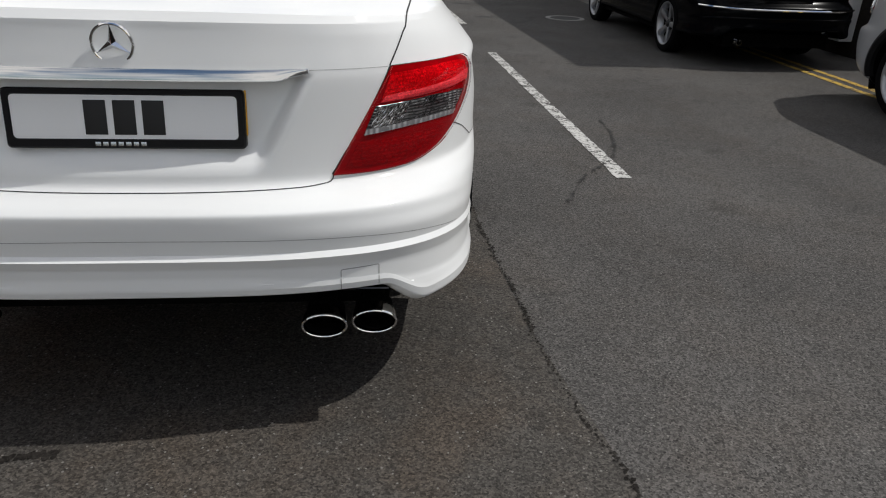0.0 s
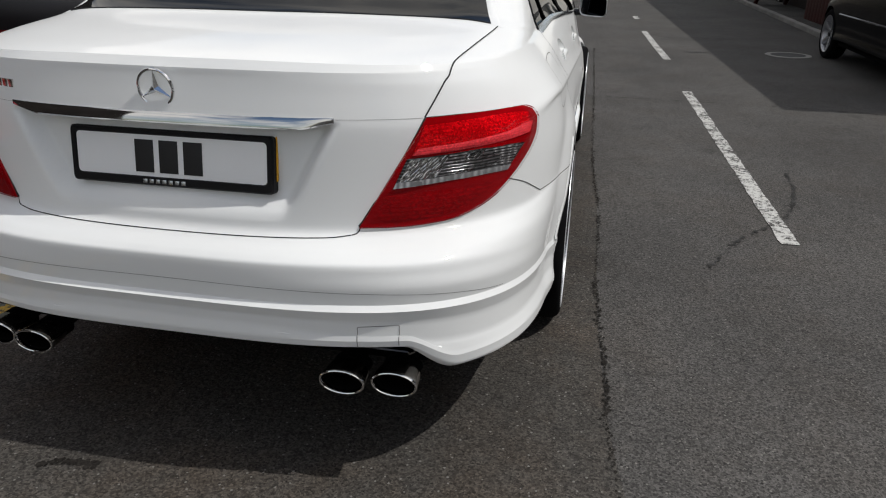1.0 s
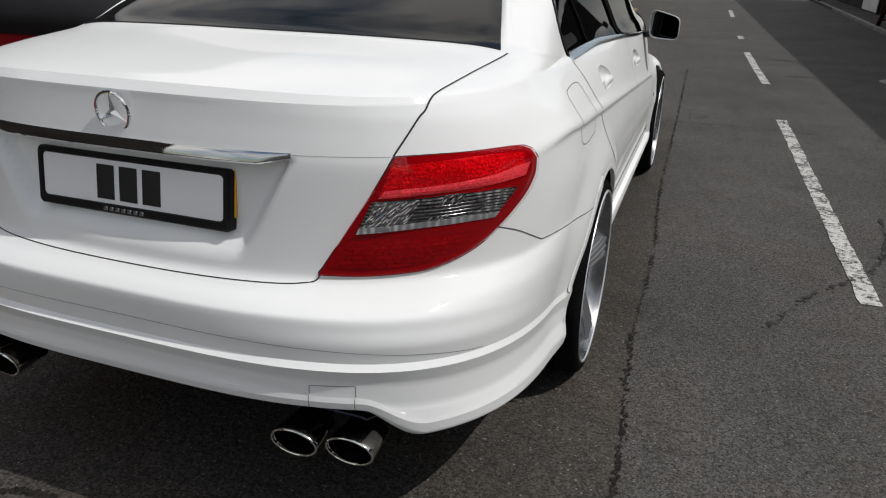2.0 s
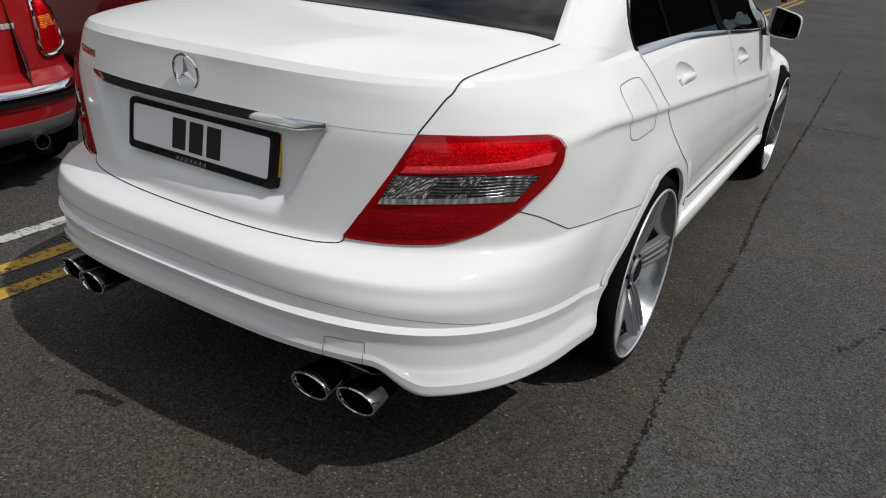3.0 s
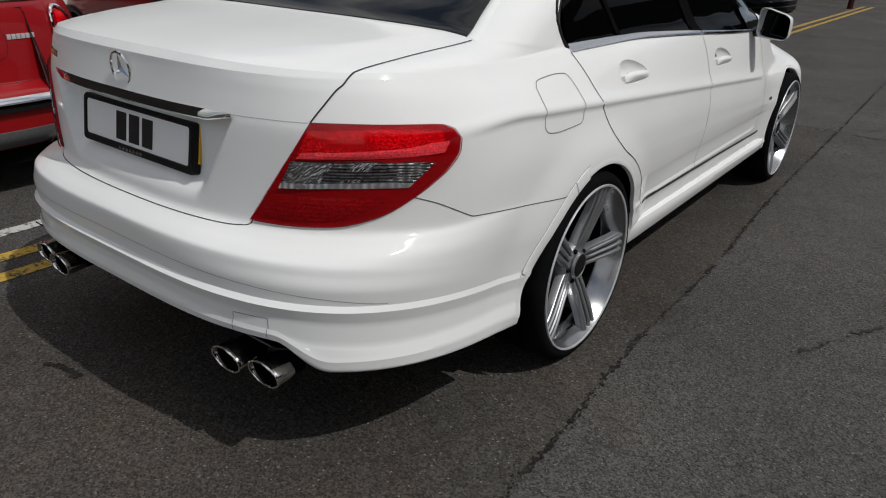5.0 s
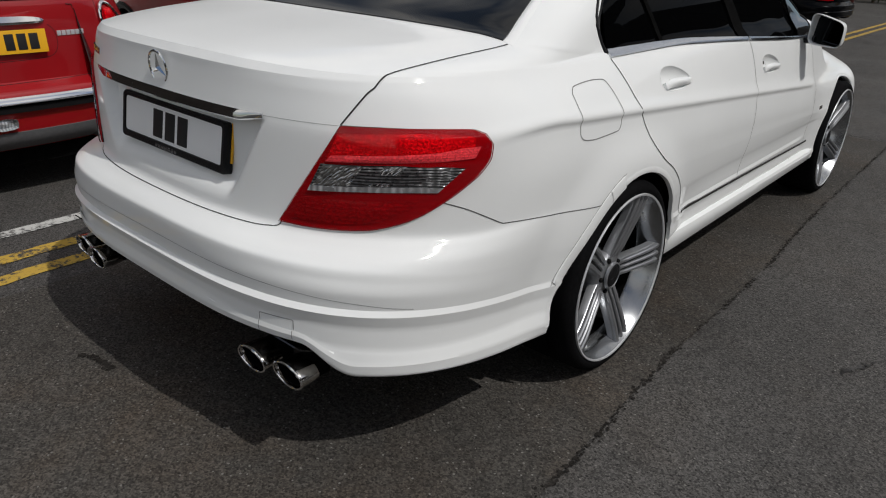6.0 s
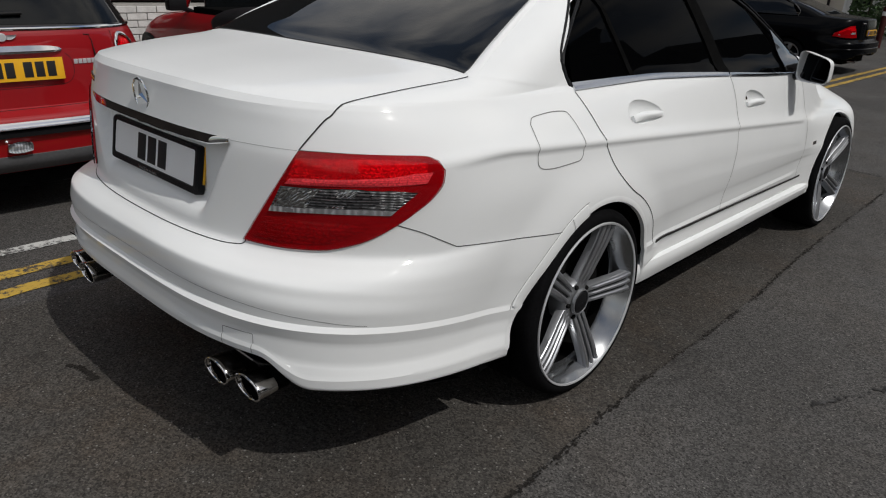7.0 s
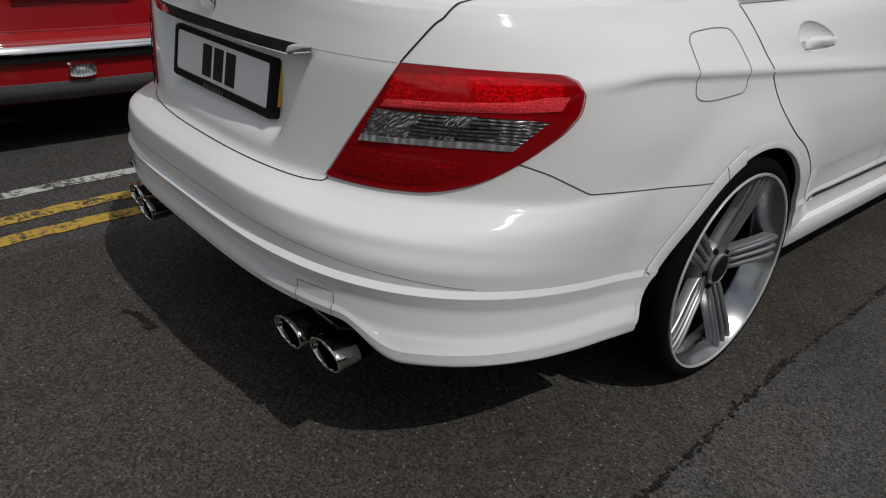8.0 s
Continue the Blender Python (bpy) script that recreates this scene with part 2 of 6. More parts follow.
GAP = material("panel_gap_seal", (0.02, 0.02, 0.02), 0.8, grain=0.2)
GAP_PALE = material("fine_panel_gap", (0.24, 0.24, 0.236), 0.7, grain=0.2)


def clear_skin(name):
    """Clear plastic: see-through, with the gloss of its surface."""
    m = bpy.data.materials.new(name)
    m.use_nodes = True
    n, l = m.node_tree.nodes, m.node_tree.links
    g, t, mx, fr = n.new("ShaderNodeBsdfGlossy"), n.new("ShaderNodeBsdfTransparent"), n.new("ShaderNodeMixShader"), n.new("ShaderNodeFresnel")
    g.inputs["Roughness"].default_value = 0.03
    t.inputs["Color"].default_value = (0.96, 0.95, 0.95, 1)
    fr.inputs["IOR"].default_value = 1.33
    l.new(fr.outputs[0], mx.inputs[0])
    l.new(t.outputs[0], mx.inputs[1])
    l.new(g.outputs[0], mx.inputs[2])
    l.new(mx.outputs[0], n["Material Output"].inputs["Surface"])
    return m


CLEAR_SKIN = clear_skin("clear_plastic_cover")
GLASS = tinted_glass("dark_tinted_glass", 0.04)
SIDE_TINT = tinted_glass("dark_side_glass", 0.012, 0.015)
SIDE_TINT.node_tree.nodes["Principled BSDF"].inputs["Base Color"].default_value = (0.0012, 0.0013, 0.0015, 1)
MIRROR = material("mirror_glass", (0.022, 0.024, 0.026), 0.01, metal=1.0, wear=0.02)
RED_LENS = lens_material("red_lamp_lens", (0.30, 0.0012, 0.004), 20.0, "Z", 0.02, 0.10, 0.10)
RED_DEEP = lens_material("deep_red_lens", (0.25, 0.0008, 0.003), 30.0, "Z", 0.06, 0.45, 0.14, 240.0, lines=0.5)
RED_PRISM = lens_material("red_prism_lens", (0.46, 0.002, 0.005), 34.0, "Z", 0.05, 0.62, 0.12, 300.0, lines=0.35)
RED_BAND = lens_material("pale_red_prism", (0.74, 0.055, 0.07), 50.0, "Z", 0.10, 0.30, 0.15, 240.0, lines=0.4)
FACET = material("faceted_reflector", (0.46, 0.47, 0.48), 0.16, metal=1.0, wear=0.2, wear_scale=60.0)
DARK_ALLOY = material("shaded_alloy", (0.03, 0.031, 0.033), 0.38, metal=0.7, grain=0.1, grain_scale=300.0)
SMOKE_RIB = lens_material("ribbed_clear_lens", (0.30, 0.31, 0.32), 15.0, "Y", 0.3, 0.9, 0.1, 140.0, 0.5)
SMOKE_LENS = lens_material("smoked_clear_lens", (0.06, 0.062, 0.066), 42.0, "Z", 0.9, 1.0, 0.12, 120.0, 0.3)
CLEAR_LENS = lens_material("clear_lamp_lens", (0.46, 0.48, 0.50), 22.0, "X", 0.12, 0.5, 0.15, 60.0, 0.5)
AMBER_LENS = lens_material("amber_lamp_lens", (0.62, 0.13, 0.015), 40.0, "Z", 0.6, 0.6)
PLATE_WHITE = material("white_plate", (0.86, 0.87, 0.88), 0.35, coat=0.3, wear=0.02)
PLATE_YELLOW = material("yellow_plate", (0.80, 0.42, 0.015), 0.4, coat=0.3, wear=0.05)
INK = material("black_lettering", (0.012, 0.012, 0.013), 0.5, wear=0.1)
BLUE = material("blue_band", (0.02, 0.06, 0.35), 0.5, wear=0.1)
SEAT = material("dark_leather", (0.015, 0.015, 0.016), 0.55, wear=0.2, bump=0.3, bump_scale=90.0)
ASPHALT = asphalt_material("asphalt", (0.0695, 0.0665, 0.0635), 0.55, 0.20, 0.28)
OLD_ASPHALT = asphalt_material("older_asphalt", (0.057, 0.0528, 0.0475), 0.55, 0.22, 0.8)
PIT = material("dark_tar_pits", (0.022, 0.020, 0.018), 0.95, spec=0.1, grain=0.5, grain_scale=140.0, wear=0.4, wear_scale=9.0)
SCUFF = worn_paint("tyre_scuff", (0.026, 0.025, 0.024), 0.56, (0.066, 0.0645, 0.063))
LINE_WHITE = worn_paint("worn_white_paint", (0.50, 0.50, 0.48), 0.515)
LINE_YELLOW = worn_paint("worn_yellow_paint", (0.47, 0.31, 0.055), 0.53)
KERB = material("kerb_stone", (0.20, 0.194, 0.18), 0.85, grain=0.2, grain_scale=60.0, wear=0.25, wear_scale=2.0, bump=0.5, rand=0.12)
PAVING = material("pavement_slab", (0.060, 0.058, 0.054), 0.9, spec=0.15, grain=0.2, grain_scale=70.0, wear=0.3, wear_scale=1.2, bump=0.5)
BRICK = material("white_painted_brick", (0.60, 0.59, 0.565), 0.7, grain=0.06, grain_scale=60.0, wear=0.12, wear_scale=7.0, bump=0.6, bump_scale=80.0, rand=0.07)
MORTAR = material("mortar", (0.33, 0.32, 0.30), 0.9, grain=0.2, grain_scale=80.0, wear=0.1)
RENDER = material("cream_render", (0.55, 0.50, 0.42), 0.9, grain=0.06, grain_scale=40.0, wear=0.12, wear_scale=0.8, bump=0.5, bump_scale=60.0)
WHITE_PAINT = material("white_paint", (0.70, 0.70, 0.68), 0.5, grain=0.03, wear=0.1, wear_scale=1.5)
RUST_RED = material("dark_red_paint", (0.035, 0.007, 0.006), 0.6, spec=0.12, grain=0.1, wear=0.25, wear_scale=5.0)
DARK_WALL = material("dark_wall", (0.026, 0.022, 0.020), 0.88, spec=0.12, grain=0.2, grain_scale=30.0, wear=0.3, wear_scale=0.7)
LEAF = material("hedge_leaf", (0.035, 0.07, 0.02), 0.6, grain=0.3, grain_scale=30.0, rand=0.2)


# ---- building helpers ----
def thing(name, label, category, at=None, group=""):
    """An empty at a thing's base, that its parts hang under."""
    ob = tagged(new(name), label, category, group)
    ob.empty_display_size = 0.1
    if at is not None:
        ob.matrix_world = at
    return ob


def part(name, bm, mat, parent, label="", smooth=True, sharp=32.0):
    """Links a bmesh as one mesh object under a thing or a part."""
    bm.normal_update()
    for f in bm.faces:
        f.smooth = smooth
    if smooth:
        for e in bm.edges:
            if len(e.link_faces) == 2 and e.calc_face_angle(0.0) > radians(sharp(e.verts[0].co) if callable(sharp) else sharp):
                e.smooth = False
    me = bpy.data.meshes.new(name)
    bm.to_mesh(me)
    bm.free()
    for m in mat if isinstance(mat, (list, tuple)) else (mat,):
        me.materials.append(m)
    ob = new(name, me)
    if parent is not None:
        ob.parent = parent
    return tagged(ob, label)


def structure(name, bm, mat, label, category, smooth=False):
    return tagged(part(name, bm, mat, None, label, smooth), "", category, "", "structure")


def box(bm, lo, hi, bevel=0.0, m=None):
    got = bmesh.ops.create_cube(bm, size=1.0)["verts"]
    for v in got:
        v.co = Vector([lo[i] + (v.co[i] + 0.5) * (hi[i] - lo[i]) for i in range(3)])
    if bevel:
        es = list({e for v in got for e in v.link_edges})
        got = bmesh.ops.bevel(bm, geom=es, offset=bevel, segments=2, affect="EDGES", profile=0.7)["verts"]
    if m is not None:
        bmesh.ops.transform(bm, matrix=m, verts=list({v for v in got if v.is_valid}))
    return bm


def boxes(*items, bevel=0.0):
    bm = bmesh.new()
    for lo, hi in items:
        box(bm, lo, hi, bevel)
    return bm


def lathe(profile, steps=64, axis="X", closed=False):
    """Turns (radius, along) pairs round an axis."""
    bm = bmesh.new()
    rings = []
    for i in range(steps):
        a = 2 * math.pi * i / steps
        ring = []
        for r, s in profile:
            c = (s, r * math.cos(a), r * math.sin(a)) if axis == "X" else (r * math.cos(a), r * math.sin(a), s)
            ring.append(bm.verts.new(c))
        rings.append(ring)
    k = len(profile)
    for i in range(steps):
        a, b = rings[i], rings[(i + 1) % steps]
        for j in range(k if closed else k - 1):
            bm.faces.new((a[j], a[(j + 1) % k], b[(j + 1) % k], b[j]))
    bmesh.ops.recalc_face_normals(bm, faces=bm.faces)
    return bm


def grid_mesh(points, close_u=False):
    """Quads over rows of points."""
    bm = bmesh.new()
    vs = [[bm.verts.new(p) for p in row] for row in points]
    for a, b in zip(vs, vs[1:]):
        for i in range(len(a) - 1 + close_u):
            j = (i + 1) % len(a)
            bm.faces.new((a[i], a[j], b[j], b[i]))
    return bm


def thick(bm, depth):
    """Gives an open sheet a rim that reaches inwards."""
    bm.normal_update()
    edges = [e for e in bm.edges if e.is_boundary]
    normals = {v: v.normal.copy() for e in edges for v in e.verts}
    got = bmesh.ops.extrude_edge_only(bm, edges=edges)["geom"]
    old = {}
    for g in got:
        if isinstance(g, bmesh.types.BMVert):
            close = min(normals, key=lambda v: (v.co - g.co).length_squared)
            old[g] = normals[close]
    for v, nrm in old.items():
        v.co -= nrm * depth
    return bm


def tube(points, radius, sides=8, closed=False):
    """A round bar along points."""
    bm = bmesh.new()
    pts = [Vector(p) for p in points]
    rings = []
    for i, p in enumerate(pts):
        a = pts[i - 1] if i or closed else pts[i]
        b = pts[(i + 1) % len(pts)] if i + 1 < len(pts) or closed else pts[i]
        t = (b - a).normalized()
        s = t.cross(Vector((0, 0, 1)))
        if s.length < 1e-3:
            s = t.cross(Vector((0, 1, 0)))
        s.normalize()
        q = s.cross(t)
        rings.append([bm.verts.new(p + radius * (math.cos(2 * math.pi * k / sides) * s + math.sin(2 * math.pi * k / sides) * q)) for k in range(sides)])
    for i in range(len(rings) if closed else len(rings) - 1):
        a, b = rings[i], rings[(i + 1) % len(rings)]
        for k in range(sides):
            bm.faces.new((a[k], a[(k + 1) % sides], b[(k + 1) % sides], b[k]))
    if not closed:
        bm.faces.new(rings[0][::-1])
        bm.faces.new(rings[-1])
    bmesh.ops.recalc_face_normals(bm, faces=bm.faces)
    return bm


def pchip(ys, sub, straight=()):
    """Samples a smooth curve with no overshoot through evenly spaced values; some spans may be straight."""
    y = np.array(ys, float)
    d = np.diff(y)
    m = np.zeros(len(y))
    m[0], m[-1] = d[0], d[-1]
    for i in range(1, len(y) - 1):
        if d[i - 1] * d[i] > 0:
            m[i] = 2 * d[i - 1] * d[i] / (d[i - 1] + d[i])
    out = []
    for i in range(len(d)):
        for k in range(sub):
            t = k / sub
            if i in straight:
                out.append(y[i] + d[i] * t)
                continue
            out.append((2 * t**3 - 3 * t * t + 1) * y[i] + (t**3 - 2 * t * t + t) * m[i] + (3 * t * t - 2 * t**3) * y[i + 1] + (t**3 - t * t) * m[i + 1])
    out.append(y[-1])
    return np.array(out)


def curve_points(points, count):
    """Even steps along a smooth line through a few points."""
    p = np.array(points, float)
    fine = np.stack([pchip(p[:, i], 12) for i in range(p.shape[1])], 1)
    s = np.concatenate(([0], np.cumsum(np.linalg.norm(np.diff(fine, axis=0), axis=1))))
    at = np.linspace(0, s[-1], count)
    return np.stack([np.interp(at, s, fine[:, i]) for i in range(p.shape[1])], 1)


def closed_curve(points, sub=6):
    """A smooth closed line through a few points."""
    p = np.array(points, float)
    n, out = len(p), []
    for i in range(n):
        a, b, c, d = p[i - 1], p[i], p[(i + 1) % n], p[(i + 2) % n]
        for k in range(sub):
            t = k / sub
            out.append(0.5 * (2 * b + (c - a) * t + (2 * a - 5 * b + 4 * c - d) * t * t + (3 * b - a - 3 * c + d) * t**3))
    return np.array(out)


def ease(a, b, x):
    t = np.clip((x - a) / (b - a), 0, 1)
    return t * t * (3 - 2 * t)


class Shell:
    """A car's skin: loops that run round the car, from the sills over belt and windows to the roof.
    Each loop has a height at tail, corner, side and nose (zr, zc, zs, zf), its tail and nose (y0, yf), half width w and squareness n."""

    def __init__(self, table, sub, rear=70, side=110, nose=30, depth=None, shape=None, nose_depth=0.8, corner=(0.66, 0.80), straight=(), hood=0.0):
        t = {k: pchip(v, sub, straight) for k, v in table.items()}
        self.rows = []
        phi = np.linspace(0, math.pi / 2, rear)
        for i in range(len(t["zr"])):
            w, n, y0, yf = t["w"][i], t["n"][i], t["y0"][i], t["yf"][i]
            d, df = t["d"][i], nose_depth * min(1.0, (yf - y0) / 3.0)
            r = (np.sin(phi) ** n + np.cos(phi) ** n) ** (-1 / n)
            xa, ya = w * r * np.sin(phi), y0 + d * (1 - r * np.cos(phi))
            ys = np.linspace(y0 + d, yf - df, side + 2)[1:-1]
            m = 3.0
            ph = np.linspace(math.pi / 2, 0, nose)
            rf = (np.sin(ph) ** m + np.cos(ph) ** m) ** (-1 / m)
            x = np.concatenate((xa, np.full(side, w), w * rf * np.sin(ph)))
            y = np.concatenate((ya, ys, yf - df + df * rf * np.cos(ph)))
            c = corner if i / sub < 3.5 else (0.2, 1.0)
            f1 = ease(c[0], c[1], x / max(w, 1e-3)) if w > 0.3 else np.zeros_like(x)
            z = t["zr"][i] + (t["zc"][i] - t["zr"][i]) * f1
            t2 = np.clip((y - y0 - 0.03) / max(0.76 * d, 1e-3), 0, 1)
            f2 = 0.65 * t2 + 0.35 * ease(0.0, 1.0, t2)
            z = z + (t["zs"][i] - z) * f2
            f3 = ease(min(max(yf - df - 0.75, hood), yf - 0.3), yf - 0.1, y) if hood else ease(yf - df - 0.75, yf - 0.1, y)
            z = z + (t["zf"][i] - z) * f3
            pts = np.stack((x, y, z), 1)
            if shape is not None:
                pts = shape(pts, i / sub)
            self.rows.append(pts)
        self.rows = np.array(self.rows)

    def sheet(self):
        """Vertices and quads of the whole skin, both sides."""
        k, u, _ = self.rows.shape
        half = self.rows.reshape(-1, 3)
        both = np.concatenate((half, half * np.array((-1.0, 1.0, 1.0))))
        i, j = np.meshgrid(np.arange(k - 1), np.arange(u - 1), indexing="ij")
        a = (i * u + j).ravel()
        quads = np.stack((a, a + 1, a + u + 1, a + u), 1)
        return both, np.concatenate((quads, quads[:, ::-1] + k * u))


def carve(verts, faces, inside):
    """Cuts away what lies where inside(points) is negative, with a clean edge."""
    f = inside(verts)
    vs = [tuple(v) for v in verts]
    cut, out = {}, []
    for q in faces:
        s = f[q]
        if (s > 0).all():
            out.append([int(a) for a in q])
            continue
        if (s <= 0).all():
            continue
        poly = []
        for a, b in zip(q, np.roll(q, -1)):
            a, b = int(a), int(b)
            if f[a] > 0:
                poly.append(a)
            if (f[a] > 0) != (f[b] > 0):
                key = (min(a, b), max(a, b))
                if key not in cut:
                    t = f[a] / (f[a] - f[b])
                    cut[key] = len(vs)
                    vs.append(tuple(np.array(vs[a]) * (1 - t) + np.array(vs[b]) * t))
                poly.append(cut[key])
        if len(poly) > 2:
            out.append(poly)
    return vs, out


def to_bmesh(vs, faces, weld=0.0004):
    bm = bmesh.new()
    bv = [bm.verts.new(v) for v in vs]
    for q in faces:
        q = list(dict.fromkeys(q))
        if len(q) > 2:
            try:
                bm.faces.new([bv[a] for a in q])
            except ValueError:
                pass
    bmesh.ops.delete(bm, geom=[v for v in bm.verts if not v.link_faces], context="VERTS")
    bmesh.ops.remove_doubles(bm, verts=bm.verts, dist=weld)
    bmesh.ops.recalc_face_normals(bm, faces=bm.faces)
    return bm


def polygon_field(points, py, pz):
    """Signed distance to a closed outline: negative inside."""
    p = np.array(points, float)
    q = np.stack((py, pz), 1)
    dist = np.full(len(q), 1e9)
    inside = np.zeros(len(q), bool)
    for a, b in zip(p, np.roll(p, -1, 0)):
        e, w = b - a, q - a
        t = np.clip((w @ e) / (e @ e), 0, 1)
        dist = np.minimum(dist, np.linalg.norm(w - t[:, None] * e, axis=1))
        cross = (a[1] > q[:, 1]) != (b[1] > q[:, 1])
        xs = a[0] + (q[:, 1] - a[1]) / (b[1] - a[1] if b[1] != a[1] else 1e-9) * e[0]
        inside ^= cross & (q[:, 0] < xs)
    return np.where(inside, -dist, dist)


class Skin:
    """Finds places on a finished skin, so that lamps, glass and seams follow it."""

    def __init__(self, vs, faces):
        self.tree = BVHTree.FromPolygons([Vector(v) for v in vs], faces)

    def cast(self, start, way):
        hit = None
        for nudge in (0.0, 0.0004, -0.0004, 0.0015, -0.0015):
            if hit is None:
                hit, nrm, _, _ = self.tree.ray_cast(Vector(start) + Vector((nudge, nudge, nudge)), Vector(way).normalized())
        if hit is None:
            hit, nrm, _, _ = self.tree.find_nearest(Vector(start))
        if nrm.dot(Vector(way)) > 0:
            nrm = -nrm
        return hit, nrm

    def side(self, y, z, s=1, off=0.0):
        p, n = self.cast((s * 2.0, y, z), (-s, 0, 0))
        return p + n * off

    def back(self, x, z, off=0.0):
        p, n = self.cast((x, -1.5, z), (0, 1, 0))
        return p + n * off

    def top(self, x, y, off=0.0):
        p, n = self.cast((x, y, 3.0), (0, 0, -1))
        return p + n * off

    def round(self, p, off=0.0, hub=(0.25, 0.85)):
        """From outside towards an upright axis, for what wraps round a corner."""
        s = -1 if p[0] < 0 else 1
        d = Vector((p[0] - s * hub[0], p[1] - hub[1], 0)).normalized()
        q, n = self.cast(Vector(p) + d * 0.4, -d)
        return q + n * off

    def near(self, p, off=0.0):
        hit, nrm, _, _ = self.tree.find_nearest(Vector(p))
        if nrm.dot(Vector((hit.x, (hit.y - 2.2) * 0.4, hit.z - 0.7))) < 0:
            nrm = -nrm
        return hit + nrm * off


def ribbon(points, normals, width):
    """A narrow strip that lies on a surface."""
    rows = []
    pts = [Vector(p) for p in points]
    for i, p in enumerate(pts):
        t = (pts[min(i + 1, len(pts) - 1)] - pts[max(i - 1, 0)]).normalized()
        s = t.cross(normals[i]).normalized() * width / 2
        rows.append((p - s, p + s))
    return grid_mesh(rows)


def seam(skin, line, how, parent, width=0.005, mat=None, count=60, name="panel_gap", off=0.0008, even=0):
    pts, nrm = [], []
    for q in curve_points(line, count):
        p = how(*q)
        r, n, _, _ = skin.tree.find_nearest(p)
        if n.dot(Vector((r.x, (r.y - 2.2) * 0.4, r.z - 0.7))) < 0:
            n = -n
        pts.append(r + n * off)
        nrm.append(n)
    for i in range(even):
        pts = pts[:1] + [(a + b * 2 + c) / 4 for a, b, c in zip(pts, pts[1:], pts[2:])] + pts[-1:]
    if even:
        for i, p in enumerate(pts):
            r, n, _, _ = skin.tree.find_nearest(p)
            nrm[i] = n if n.dot(nrm[i]) > 0 else -n
            pts[i] = r + nrm[i] * off
    return part(name, ribbon(pts, nrm, width), mat or GAP, parent)


def patch(top, bottom, how, nu=40, nv=14, off=0.004, u=(0, 1), v=(0, 1), depth=0.012, bulge=0.0, count=80):
    """A panel between two lines, laid on a skin by how(), with a rim."""
    a, b = curve_points(top, count), curve_points(bottom, count)
    rows = []
    for j in range(nv + 1):
        f = v[0] + (v[1] - v[0]) * j / nv
        row = []
        for i in range(nu + 1):
            g = (u[0] + (u[1] - u[0]) * i / nu) * (count - 1)
            k = min(int(g), count - 2)
            p = a[k] + (a[k + 1] - a[k]) * (g - k)
            q = b[k] + (b[k + 1] - b[k]) * (g - k)
            o = off + bulge * math.sin(math.pi * j / nv) * math.sin(math.pi * i / nu)
            row.append(how(q + (p - q) * f, o))
        rows.append(row)
    bm = grid_mesh(rows)
    bmesh.ops.remove_doubles(bm, verts=bm.verts, dist=0.0005)
    bmesh.ops.recalc_face_normals(bm, faces=bm.faces)
    return thick(bm, depth) if depth else bm


def face_out(bm, centre=(0, 2.2, 0.5)):
    """Turns a sheet's normals away from a point inside the car."""
    bm.normal_update()
    c = Vector(centre)
    if sum(f.normal.dot(f.calc_center_median() - c) * f.calc_area() for f in bm.faces) < 0:
        bmesh.ops.reverse_faces(bm, faces=bm.faces)
    return bm


# ---- wheels ----
BRAKE_IRON = material("brake_disc_iron", (0.008, 0.008, 0.008), 0.7, spec=0.08, grain=0.2)


def bar_along(rows):
    """A closed bar through cross-sections of equal length."""
    bm = bmesh.new()
    vs = [[bm.verts.new(q) for q in row] for row in rows]
    n = len(rows[0])
    for p, q in zip(vs, vs[1:]):
        for i in range(n):
            bm.faces.new((p[i], p[(i + 1) % n], q[(i + 1) % n], q[i]))
    bm.faces.new(vs[0][::-1])
    bm.faces.new(vs[-1])
    bmesh.ops.recalc_face_normals(bm, faces=bm.faces)
    return bm


def wheel_root(parent, hub, s):
    w = new("wheel")
    w.parent = parent
    w.empty_display_size = 0.1
    w.matrix_basis = Matrix.Translation(hub) @ Matrix.Diagonal((s, 1, 1, 1))
    return w


def tyre_part(w, r, t, width):
    part("tyre", lathe([(r - 0.012, -width), (r + 0.004, -width - 0.004), (t - 0.026, -width - 0.010), (t - 0.007, -width + 0.008), (t, -width + 0.03),
                        (t, -0.030), (t - 0.003, -0.016), (t - 0.010, -0.005), (t - 0.022, 0.003), (r + 0.014, 0.0045), (r + 0.006, 0.002), (r - 0.008, -0.006)], 96), RUBBER, w)


